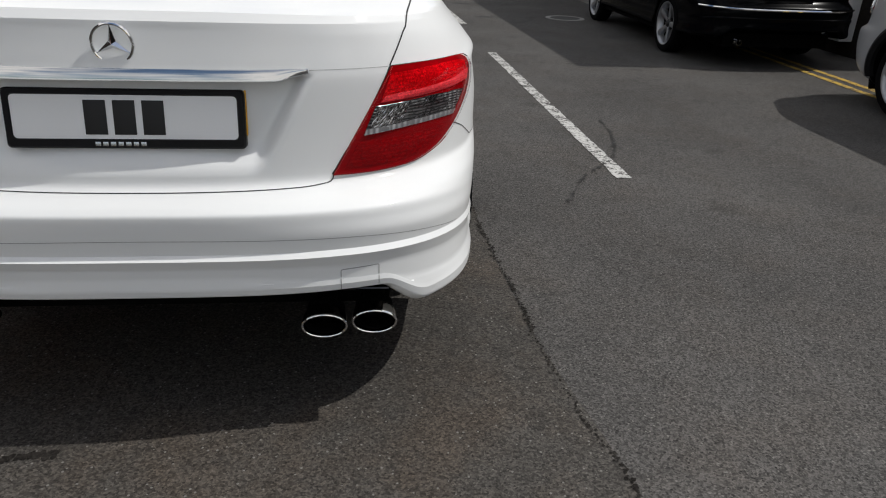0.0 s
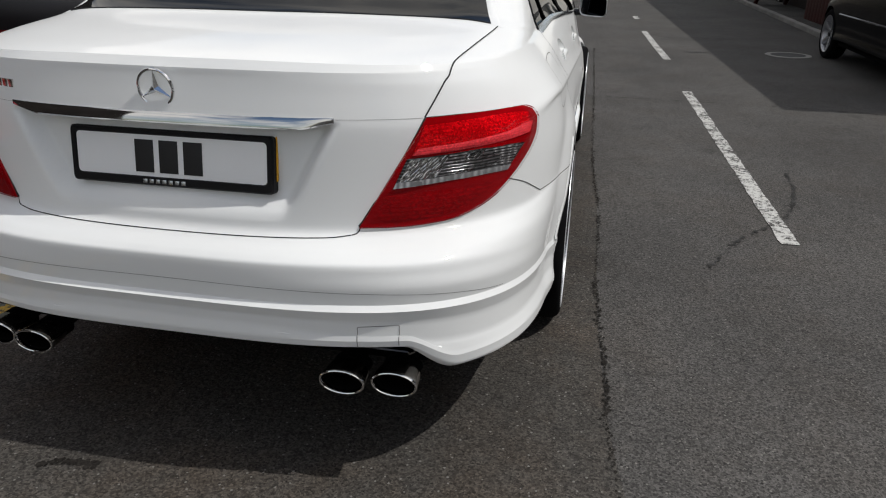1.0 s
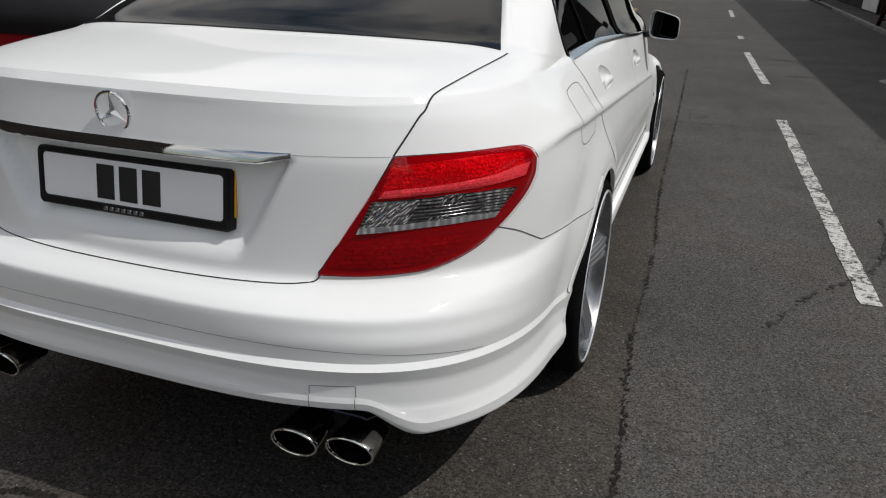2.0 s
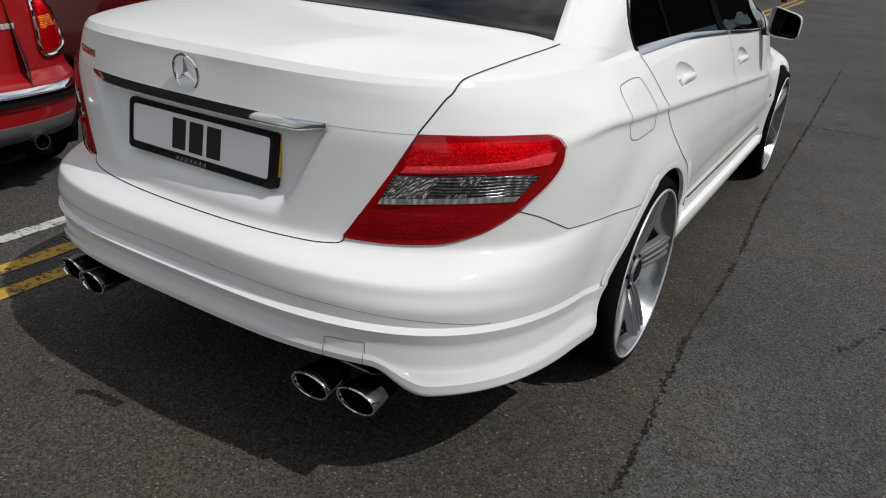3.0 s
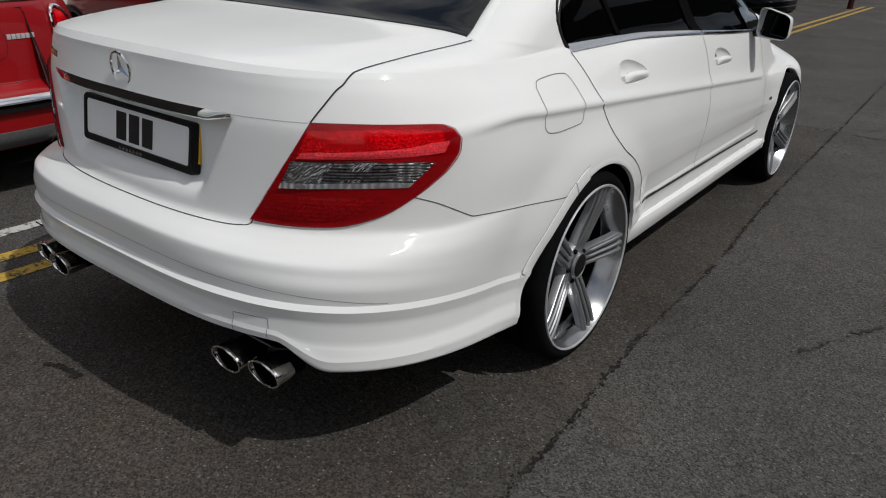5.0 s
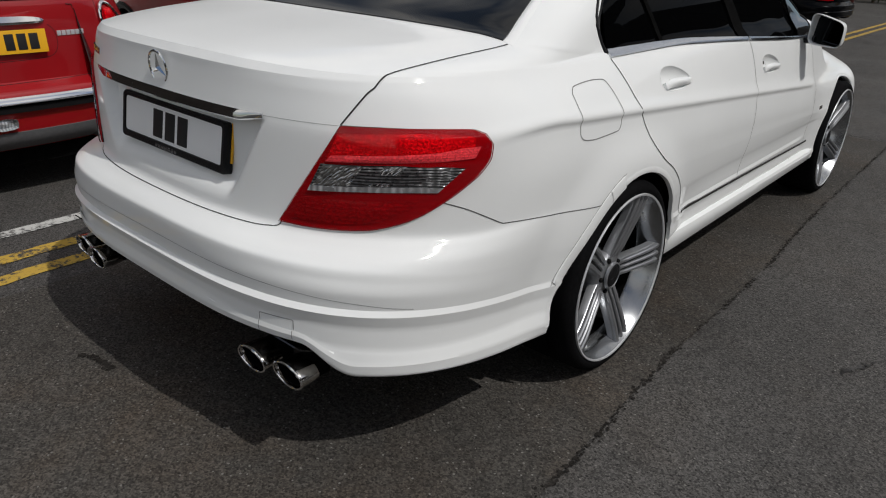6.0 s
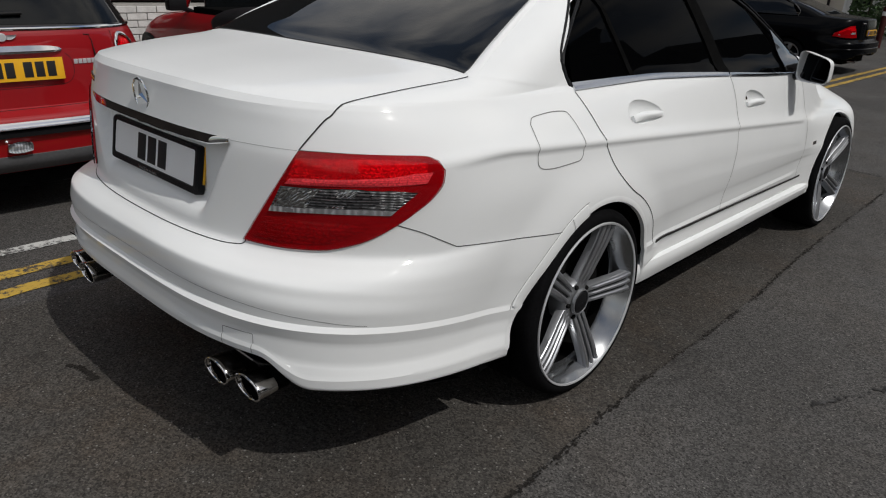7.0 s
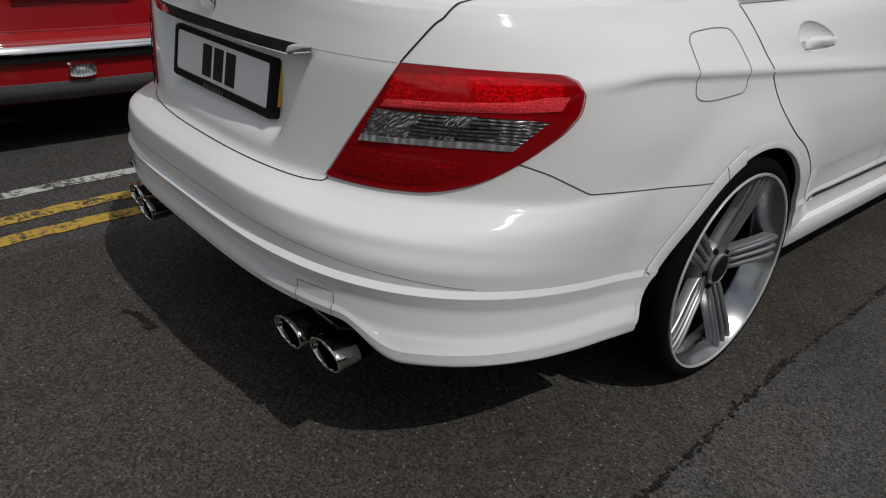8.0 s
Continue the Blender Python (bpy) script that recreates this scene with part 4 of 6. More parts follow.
                rows.append([on(*(mid + (q - mid) * max(f, 0.02)), dip) for q in ring])
            part("handle_cup", face_out(grid_mesh(rows, True), (0, hy, .9)), WHITE, car)
            blade = patch([(hy - .100, hz - .004), (hy - .03, hz + .002), (hy + .06, hz - .003), (hy + .116, hz - .010)], [(hy - .096, hz - .024), (hy - .03, hz - .024), (hy + .06, hz - .027), (hy + .112, hz - .026)], flat, 24, 10, 0.006, depth=0.012, bulge=0.010)
            part("door_handle", face_out(blade), WHITE, car, "white door handle")
            part("lock_barrel", face_out(patch([(hy - .082, hz + .018), (hy - .068, hz + .019)], [(hy - .082, hz + .006), (hy - .068, hz + .006)], flat, 4, 4, -0.008, depth=0.012)), STEEL, car) if hy > 2 and s > 0 else None
        # lip round the rear arch, and the liners
        for hy in (HUB_R, HUB_F):
            rows = []
            for a in np.linspace(radians(-8), radians(186), 70):
                c, q = math.cos(a), math.sin(a)
                r = arch_radius(np.array(ARCH * c), np.array(ARCH * q), hy == HUB_R)
                if HUB_Z + r * q < 0.30:
                    continue
                e = on(hy + (r + 0.012) * c, HUB_Z + (r + 0.012) * q, 0.0)
                rows.append([(e.x + s * dx, hy + (r + dr) * c, HUB_Z + (r + dr) * q) for dx, dr in ((0.0005, 0.014), (0.003, 0.004), (0.0015, -0.005), (-0.012, -0.007))])
            part("arch_lip", grid_mesh(rows), WHITE, car)
            for a0, a1 in ((105, 118.0), (118.5, 164)) if hy == HUB_R else ():
                rows = []
                for a in np.linspace(radians(a0), radians(a1), 30):
                    c, q = math.cos(a), math.sin(a)
                    r = arch_radius(np.array(ARCH * c), np.array(ARCH * q), True)
                    f = min(1.0, (a - radians(a0)) / 0.035 + 0.25 if a0 < 110 else 1.0, (radians(a1) - a) / 0.035 + 0.25 if a1 > 130 else 1.0)
                    e = on(hy + (r + 0.012) * c, HUB_Z + (r + 0.012) * q, 0.0)
                    rows.append([(e.x + s * dx * f, hy + (r + dr * (f if dr > 0 else 1)) * c, HUB_Z + (r + dr * (f if dr > 0 else 1)) * q) for dx, dr in ((-0.002, 0.033), (0.0018, 0.0325), (0.0030, 0.029), (0.0040, -0.004), (0.003, -0.011), (-0.03, -0.013))])
                part("arch_flange", grid_mesh(rows), WHITE, car)
                line = [(hy + (arch_radius(np.array(ARCH * math.cos(a)), np.array(ARCH * math.sin(a)), True) + 0.035) * math.cos(a), HUB_Z + (arch_radius(np.array(ARCH * math.cos(a)), np.array(ARCH * math.sin(a)), True) + 0.035) * math.sin(a)) for a in np.linspace(radians(a0), radians(a1), 12)]
                side_seam(line, 0.0022, GAP_PALE, 40)
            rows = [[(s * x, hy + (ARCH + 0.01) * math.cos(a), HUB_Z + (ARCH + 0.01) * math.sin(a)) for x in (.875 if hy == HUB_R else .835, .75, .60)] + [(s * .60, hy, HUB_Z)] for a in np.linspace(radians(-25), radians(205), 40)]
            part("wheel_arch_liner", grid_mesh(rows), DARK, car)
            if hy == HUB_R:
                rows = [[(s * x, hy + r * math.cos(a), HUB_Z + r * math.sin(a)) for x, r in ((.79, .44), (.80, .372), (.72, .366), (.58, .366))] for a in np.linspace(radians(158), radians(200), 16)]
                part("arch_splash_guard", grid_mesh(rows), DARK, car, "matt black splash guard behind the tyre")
            triple_spoke_wheel(car, (s * AXLE_X, AXLE_R, AXLE_Z) if hy == HUB_R else (s * (AXLE_X - 0.014), AXLE_F, AXLE_Z), s, 0.289, AXLE_Z, 0.235, -0.29 if hy == HUB_R else 0.4)
        # tail lamps wrap round the corners
        rnd = lambda q, o, s=s: whole.round((s * q[0], q[1], q[2]), o)
        t = [(.612, .092, .941), (.66, .133, .941), (.723, .187, .939), (.775, .257, .936), (.807, .325, .931), (.826, .357, .919)]
        b = [(.469, .009, .688), (.56, .048, .686), (.653, .108, .690), (.731, .180, .714), (.787, .252, .760), (.813, .297, .795), (.832, .341, .833), (.839, .366, .868), (.837, .371, .899)]
        lamp = part("tail_lamp", face_out(patch(t, b, rnd, 60, 24, 0.006, depth=0.03, bulge=0.004), (s * 0.3, .8, .8)), RED_LENS, car, "red tail lamp with a smoked clear band")
        inside = (s * 0.3, .8, .8)
        tb, bb = [(.608, .087, .925), (.729, .190, .928), (.785, .269, .924), (.814, .330, .916)], [(.583, .070, .858), (.734, .187, .864), (.788, .264, .866), (.820, .326, .869)]
        part("brake_lens", face_out(patch(tb, bb, rnd, 50, 8, 0.0095, depth=0.004, bulge=0.004), inside), RED_PRISM, lamp, "deep red brake lens")
        upper = [(.594, .078, .873), (.733, .188, .889), (.788, .266, .894), (.825, .340, .895)]
        part("prism_band", face_out(patch(upper, bb, rnd, 50, 6, 0.0108, depth=0.004, bulge=0.003), inside), RED_BAND, lamp, "pale red prism band")
        tb, bb = [(.572, .064, .850), (.716, .167, .857), (.773, .238, .854), (.813, .303, .846)], [(.542, .048, .781), (.670, .124, .790), (.733, .186, .791), (.780, .243, .789)]
        part("reversing_lens", face_out(patch(tb, bb, rnd, 50, 10, 0.0095, depth=0.004, bulge=0.003), inside), SMOKE_LENS, lamp, "smoked clear ribbed lens")
        part("reflector_edge", face_out(patch(tb, bb, rnd, 50, 3, 0.0115, (0.0, 1.0), (.0, .20), 0.004), inside), CLEAR_LENS, lamp)
        for k in range(7):
            v0 = .29 + k * .101
            rib = patch(tb, bb, rnd, 40, 2, 0.0112, (0.03, .97), (v0, v0 + .05), 0.003)
            part("lens_rib", face_out(rib, inside), SMOKE_RIB, lamp)
        for u0, u1 in ((.02, .30), (.44, .59)):
            dice = random.Random(int(u0 * 100))
            jit = lambda q, o: rnd(q, o + 0.0013 * dice.random())
            part("facet_reflector", face_out(patch(tb, bb, jit, 26 if u0 < .1 else 15, 10, 0.0112, (u0, u1), (.22, .97), 0.002), inside), FACET, lamp, "sparkling faceted reflector", smooth=False)
        tb, bb = [(.528, .040, .762), (.65, .112, .769), (.71, .166, .772), (.756, .213, .772)], [(.499, .026, .706), (.58, .064, .702), (.66, .118, .708), (.735, .190, .741)]
        part("fog_lens", face_out(patch(tb, bb, rnd, 50, 8, 0.0085, depth=0.004, bulge=0.003), inside), RED_DEEP, lamp)
        part("lens_cover", face_out(patch(t, b, rnd, 60, 24, 0.0125, depth=0.004, bulge=0.007), inside), CLEAR_SKIN, lamp, "clear glossy lamp cover").visible_shadow = False
        edge = [rnd(q, 0.002) for q in curve_points(t, 60)] + [rnd(q, 0.002) for q in curve_points(b, 60)[::-1]]
        part("lamp_seal", tube(edge, 0.0022, 6, True), GAP, lamp)
        # seam from the lamp down and along to the arch
        rs = lambda line, w=0.005, m=None, c=60: seam(whole, [(s * q[0], q[1], q[2]) for q in line], lambda x, y, z: whole.round((x, y, z)), car, w, m, c)
        rs([(.786, .250, .762), (.807, .275, .751), (.830, .308, .736), (.852, .365, .707), (.863, .400, .689), (.866, .409, .685), (.869, .418, .684), (.876, .45, .682), (.89, .52, .677), (.91, .68, .662), (.925, .85, .645)], 0.0028, material("bumper_gap", (0.09, 0.09, 0.09), 0.8, grain=0.2), 140)
        rs([(.453, .001, .671), (.461, .003, .673), (.468, .008, .678), (.472, .011, .692)], 0.0030)
        # lid's side gap: lamp, corner, along the deck to the window
        edge = [(.609, .942), (.629, .983), (.646, 1.022)]
        deck = [(.650, .158), (.676, .355), (.700, .60)]
        top_gap = [whole.back(s * x, z) for x, z in curve_points(edge, 14)] + [whole.top(s * x, y) for x, y in curve_points(deck, 40)]
        seam(whole, top_gap, lambda x, y, z: whole.near((x, y, z)), car, 0.0040, None, 110, off=0.0016, even=3)
        rs([(.469, .006, .690), (.52, .03, .76), (.57, .063, .86), (.610, .09, .940)], 0.0045)
        # mirror
        mir = new("door_mirror")
        mir.parent = car
        mir.matrix_basis = Matrix.Translation((s * 0.937, 2.825, 1.009)) @ Matrix.Rotation(s * radians(-4), 4, "Z")
        rows = []
        prof = ((0.0, 0.30), (0.02, 0.80), (0.05, 0.95), (0.09, 1.0), (0.105, 1.0))
        for d0, k in prof:
            ring = []
            for a in np.linspace(0, 2 * math.pi, 40, endpoint=False):
                c, q = math.cos(a), math.sin(a)
                rx = 0.076 * np.sign(c) * abs(c) ** 0.38
                rz = 0.066 * np.sign(q) * abs(q) ** 0.38
                rz += (0.020 if rz > 0 else 0.004) * -rx / 0.076
                ring.append((s * rx * k, 0.105 - d0, rz * k))
            rows.append(ring)
        bm = grid_mesh(rows, True)
        bm.faces.new([v for v in bm.verts][:40][::-1])
        bmesh.ops.recalc_face_normals(bm, faces=bm.faces)
        part("mirror_shell", bm, WHITE, mir)
        ring = [Vector(p) for p in rows[-1]]
        bm = bmesh.new()
        outer = [bm.verts.new(p) for p in ring]
        inner_ring = [bm.verts.new((p.x * .945, 0.010, p.z * .925)) for p in ring]
        for i in range(40):
            j = (i + 1) % 40
            bm.faces.new((outer[i], outer[j], inner_ring[j], inner_ring[i]))
        part("mirror_rim", bm, WHITE, mir)
        bm = bmesh.new()
        bm.faces.new([bm.verts.new((p.x * .95, 0.004 - s * p.x * .38, p.z * .93)) for p in ring])
        for v in bm.verts:
            v.co.y += 0.030 + 0.16 * v.co.z
        part("mirror_glass", bm, MIRROR, mir, "dark reflecting mirror glass")
        part("mirror_arm", tube([(-s * 0.055, 0.06, -0.045), (-s * 0.11, 0.07, -0.05), (-s * 0.18, 0.08, -0.045)], 0.020, 10), GLOSS_BLACK, mir)
        tri = patch([(2.74, 1.175), (2.98, 1.055)], [(2.80, .982), (3.01, .970)], flat, 6, 6, 0.002, depth=0.006)
        part("mirror_sail", face_out(tri), GLOSS_BLACK, car)
    # lid: lower gap, fine fold over the plate, rear bumper groove
    seam(whole, [(-.452, .671), (-.40, .667), (0, .664), (.40, .667), (.452, .671)], lambda x, z: whole.back(x, z), car, 0.0028, None, 90)
    for s in (1, -1):
        seam(whole, [(s * .420, .9425), (s * .5, .942), (s * .605, .941)], lambda x, z: whole.back(x, z), car, 0.0009, GAP_PALE, 30)
    seam(whole, [(-.80, .511), (-.70, .537), (-.5, .558), (-.25, .564), (0, .566), (.25, .564), (.5, .558), (.70, .537), (.80, .511)], lambda x, z: whole.back(x, z), car, 0.0015, material("bumper_groove", (0.3, 0.3, 0.3), 0.7, grain=0.2), 120)
    # towing-eye cover
    seam(whole, [(.485, .418), (.485, .44), (.485, .466), (.487, .470), (.53, .471), (.578, .471), (.580, .467), (.580, .44), (.580, .418)], lambda x, z: whole.back(x, z), car, 0.002, GAP_PALE, 70, "towing_cover_gap")
    # chrome strip over the plate
    rows = []
    for x in np.linspace(-.418, .418, 90):
        y = whole.back(x, .952).y
        g = 1 - min(1.0, (.4185 - abs(x)) / .07)
        rows.append([(x, y + 0.012, .9465), (x, y - 0.003, .9465), (x, y - 0.004, .944), (x, y - 0.007 + 0.003 * g, .934 + 0.006 * g), (x, y - 0.0085 + 0.005 * g, .9235 + 0.013 * g), (x, y - 0.006 + 0.005 * g, .920 + 0.014 * g), (x, y + 0.030, .917 + 0.014 * g)])
    bar = grid_mesh(rows, True)
    bm_ends = [bar.verts[:][:7], bar.verts[:][-7:]]
    for e in bm_ends:
        bar.faces.new(e)
    bmesh.ops.recalc_face_normals(bar, faces=bar.faces)
    part("chrome_strip", bar, DARK_CHROME, car, "polished chrome boot strip", sharp=16.0)
    badge_star(car, Matrix.Translation((0, whole.back(0, .999).y - 0.006, .999)) @ Matrix.Rotation(radians(5), 4, "X"), 0.0435)
    # model lettering on the lid, unreadable, as small bars
    word = new("boot_lettering")
    word.parent = car
    for i in range(6):
        x = -.525 + i * .021
        y = whole.back(x, .985).y
        bar = part("letter_bar", boxes(((-.008, -.003, -.010), (.008, .004, .010)), bevel=0.002), STEEL, word)
        bar.matrix_basis = pose(x, y, .985, 0, 0, math.degrees(math.atan2(whole.back(x + .01, .985).y - whole.back(x - .01, .985).y, .02)))
    # twin oval tailpipes each side
    for s in (1, -1):
        for ex, ey in ((.568, -.066), (.439, -.084)):
            rows = []
            for r, d0 in ((0.84, 0.060), (0.86, 0.02), (0.89, 0.003), (0.94, -0.001), (0.985, 0.003), (0.99, 0.012), (0.97, 0.040), (0.90, 0.062)):
                ring = []
                for a in np.linspace(0, 2 * math.pi, 48, endpoint=False):
                    zz = 0.036 * math.sin(a) * r
                    ring.append((0.059 * math.cos(a) * r, d0 - zz * 0.12 - s * math.cos(a) * r * 0.059 * 0.03, zz))
                rows.append(ring)
            tip = grid_mesh(rows, True)
            bmesh.ops.recalc_face_normals(tip, faces=tip.faces)
            pipe = part("tailpipe", tip, STEEL, car, "polished oval steel tailpipe")
            pipe.matrix_basis = pose(s * ex, ey, .311)
            lip = tube([(0.0565 * math.cos(a), -0.0345 * math.sin(a) * 0.12, 0.0345 * math.sin(a)) for a in np.linspace(0, 2 * math.pi, 56, endpoint=False)], 0.0032, 8, True)
            part("rolled_edge", lip, CHROME, pipe, "bright rolled pipe edge")
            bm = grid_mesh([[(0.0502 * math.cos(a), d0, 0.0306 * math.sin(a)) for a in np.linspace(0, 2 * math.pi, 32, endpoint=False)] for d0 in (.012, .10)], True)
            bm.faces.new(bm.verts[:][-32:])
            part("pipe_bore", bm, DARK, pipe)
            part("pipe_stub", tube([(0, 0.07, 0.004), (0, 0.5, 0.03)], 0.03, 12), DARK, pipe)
        shield = [[(s * x, y, z) for x in (.34, .42, .50, .56, .605)] for y, z in ((-.066, .412), (-.052, .397), (-.005, .374), (.10, .345), (.22, .30))]
        part("heat_shield", thick(grid_mesh(shield), 0.004), GLOSS_BLACK, car)
    # dark panel and floor under the car
    rows = [[(x, y + 0.02 + 0.26 * (abs(x) / .80) ** 3, z - .06 * max(0, abs(x) - .62) / .18) for x in np.linspace(-.78, .78, 30)] for y, z in ((-.085, .425), (-.02, .40), (.06, .34), (.16, .27), (.30, .23))]
    part("rear_diffuser", thick(grid_mesh(rows), 0.005), PLASTIC, car, "black plastic rear diffuser")
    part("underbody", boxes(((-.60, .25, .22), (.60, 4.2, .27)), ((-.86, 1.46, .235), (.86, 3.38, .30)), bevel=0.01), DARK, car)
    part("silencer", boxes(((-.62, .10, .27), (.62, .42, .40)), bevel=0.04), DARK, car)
    # number plate in its black surround, an older yellow plate behind
    plate = new("number_plate")
    plate.parent = car
    plate.matrix_basis = Matrix.Translation((0, .006, .828)) @ Matrix.Rotation(radians(-9), 4, "X")
    part("plate_backing", boxes(((-.255, .010, -.040), (.271, .017, .069)), bevel=0.002), PLATE_YELLOW, plate, "older yellow plate behind")
    rows = []
    for w, h0, h1, d0 in ((.250, -.047, .051, -.004), (.254, -.050, .055, -.010), (.264, -.066, .063, -.010), (.268, -.070, .067, -.004), (.268, -.070, .067, .018)):
        ring = []
        for sx, sz in ((1, 1), (-1, 1), (-1, -1), (1, -1)):
            for a in np.linspace(0, math.pi / 2, 6):
                aa = a + {(1, 1): 0, (-1, 1): math.pi / 2, (-1, -1): math.pi, (1, -1): 1.5 * math.pi}[(sx, sz)]
                r = 0.010
                zz = h1 if sz > 0 else h0
                ring.append((sx * (w - r) + r * math.cos(aa), d0, zz - sz * r + r * math.sin(aa)))
        rows.append(ring)
    fr = grid_mesh(rows, True)
    bmesh.ops.recalc_face_normals(fr, faces=fr.faces)
    part("plate_surround", fr, PLASTIC, plate, "black plate surround")
    part("plate_face", boxes(((-.256, -.006, -.052), (.256, .012, .057))), PLATE_WHITE, plate, "plain white plate face")
    for i in range(3):
        part("plate_bar", boxes(((-.092 + i * .0645, -.008, -.038), (-.043 + i * .0645, -.004, .041)), bevel=0.001), INK, plate)
    for i in range(7):
        part("surround_bar", boxes(((-.072 + i * .017, -.0115, -.064), (-.060 + i * .017, -.009, -.054)), bevel=0.0008), ALU_TRIM, plate)
    # dim cabin behind the glass
    part("rear_bench", boxes(((-.62, 1.15, .45), (.62, 1.32, 1.02)), ((-.62, 1.3, .35), (.62, 1.75, .55)), bevel=0.05), SEAT, car)
    for x in (-.38, .38):
        part("front_seat", boxes(((x - .24, 2.05, .35), (x + .24, 2.22, 1.03)), ((x - .24, 2.15, .35), (x + .24, 2.65, .52)), ((x - .13, 2.04, 1.04), (x + .13, 2.15, 1.22)), bevel=0.045), SEAT, car)
        part("head_restraint", boxes(((x - .13, 1.16, 1.03), (x + .13, 1.27, 1.16)), bevel=0.04), SEAT, car)
    part("dashboard", boxes(((-.70, 2.85, .70), (.70, 3.25, .98)), bevel=0.06), SEAT, car)
    part("steering_wheel", tube([(.38 + .18 * math.cos(a), 2.72 + .05 * math.sin(a), .95 + .17 * math.sin(a)) for a in np.linspace(0, 2 * math.pi, 28, endpoint=False)], .014, 8, True), SEAT, car)
    return car


white_saloon()


# ---- ground ----
def ground_sheet():
    bm = bmesh.new()
    xs = [-400, -60, -20, -8, -4, 0, 4, 8, 20, 60, 400]
    ys = [-400, -60, -20, -6, 0, 6, 14, 30, 60, 400]
    vs = [[bm.verts.new((x, y, 0)) for x in xs] for y in ys]
    for a, b in zip(vs, vs[1:]):
        for i in range(len(xs) - 1):
            bm.faces.new((a[i], a[i + 1], b[i + 1], b[i]))
    return structure("road", bm, ASPHALT, "worn grey asphalt road with pale stone chips", "road")


ground_sheet()


def strip(name, points, width, mat, label, category="road marking", z=0.004, ragged=0.0, step=0.05):
    """A flat stripe on the road, with slightly uneven edges."""
    pts = curve_points(points, max(3, int(sum(math.dist(a, b) for a, b in zip(points, points[1:])) / step)))
    rng = random.Random(len(name) + int(points[0][0] * 100) % 97)
    rows = []
    for i, p in enumerate(pts):
        a, b = pts[max(i - 1, 0)], pts[min(i + 1, len(pts) - 1)]
        t = np.array(b) - np.array(a)
        t = t / np.linalg.norm(t)
        s = np.array((t[1], -t[0]))
        l, r = width / 2 * (1 + ragged * rng.uniform(-1, 1)), width / 2 * (1 + ragged * rng.uniform(-1, 1))
        c = p + s * width * 0.5 * ragged * rng.uniform(-1, 1)
        rows.append(((*(c - s * l), z), (*(c + s * r), z)))
    return structure(name, grid_mesh(rows), mat, label, category)


def crack(name, points, spread, size, step, label, mat=None):
    """A broken line of small flat pits, thick in places and missing in others."""
    length = sum(math.dist(a, b) for a, b in zip(points, points[1:]))
    pts = curve_points(points, max(8, int(length / step)))
    rng = random.Random(int(length * 1000))
    bm = bmesh.new()
    phase = [rng.uniform(0, 6.28) for i in range(3)]
    for i, p in enumerate(pts):
        s = i * step
        full = 0.72 + 0.20 * math.sin(s * 9.0 + phase[0]) + 0.25 * math.sin(s * 23.0 + phase[1]) + 0.2 * math.sin(s * 3.1 + phase[2])
        if rng.random() > full:
            continue
        q, r, turn = np.array(p) + (rng.gauss(0, spread * 0.5), rng.gauss(0, spread * 0.5)), size * rng.uniform(0.35, 1.25) * (0.6 + 0.5 * full), rng.uniform(0, 6.28)
        vs = []
        for n in range(7):
            w = turn + n * 0.8976
            rr = r * rng.uniform(0.55, 1.25)
            vs.append(bm.verts.new((q[0] + rr * math.cos(w), q[1] + rr * 1.25 * math.sin(w), 0.0042 + 0.000002 * (i % 400))))
        bm.faces.new(vs)
    return structure(name, bm, mat or PIT, label, "road joint" if "seam" in name else "stain")


def old_surface():
    """The older lane under the parked car, its edge along the tar seam."""
    edge = curve_points([(1.33, -6.0), (1.30, -2.2), (1.216, -.39), (1.115, .33), (1.07, 1.2), (1.06, 2.2), (1.01, 3.6), (.99, 5.42)], 60)
    rows = [[(x, y, 0.002) for x in np.linspace(-1.0, e, 6)] for e, y in edge]
    structure("road_patch", grid_mesh(rows), OLD_ASPHALT, "older brownish asphalt surface along the parking side", "road")


old_surface()
strip("centre_line", [(1.975, 1.93), (1.93, 3.9), (1.885, 5.92)], 0.088, LINE_WHITE, "worn white centre dash on asphalt", ragged=0.08)
strip("centre_line", [(1.86, 8.13), (1.79, 9.8), (1.73, 11.5)], 0.095, LINE_WHITE, "worn white centre dash on asphalt", ragged=0.08)
strip("centre_line", [(1.70, 13.8), (1.68, 14.4)], 0.11, LINE_WHITE, "worn white centre dash on asphalt", ragged=0.12)
strip("centre_line", [(1.60, 20.0), (1.56, 23.0)], 0.11, LINE_WHITE, "worn white centre dash on asphalt", ragged=0.12)
strip("yellow_line_1", [(-1.05, -6.0), (-1.10, -1.0), (-1.165, .2), (-1.17, 3.0), (-1.12, 11.0), (-1.1, 22.0)], 0.085, LINE_YELLOW, "worn double yellow line along the bay edge", ragged=0.08)
strip("yellow_line_2", [(-1.24, -6.0), (-1.29, -1.0), (-1.36, .2), (-1.37, 3.0), (-1.32, 11.0), (-1.3, 22.0)], 0.085, LINE_YELLOW, "worn double yellow line along the bay edge", ragged=0.08)
strip("bay_line", [(-1.50, -6.0), (-1.55, -1.0), (-1.64, .2), (-1.66, 3.0), (-1.62, 11.0)], 0.08, LINE_WHITE, "worn white parking bay line", ragged=0.08)
strip("yellow_line_3", [(4.95, 3.0), (4.97, 5.5), (4.98, 9.0)], 0.07, LINE_YELLOW, "faded double yellow line by the kerb", ragged=0.1)
strip("yellow_line_4", [(5.12, 3.0), (5.14, 5.5), (5.15, 9.0)], 0.07, LINE_YELLOW, "faded double yellow line by the kerb", ragged=0.1)
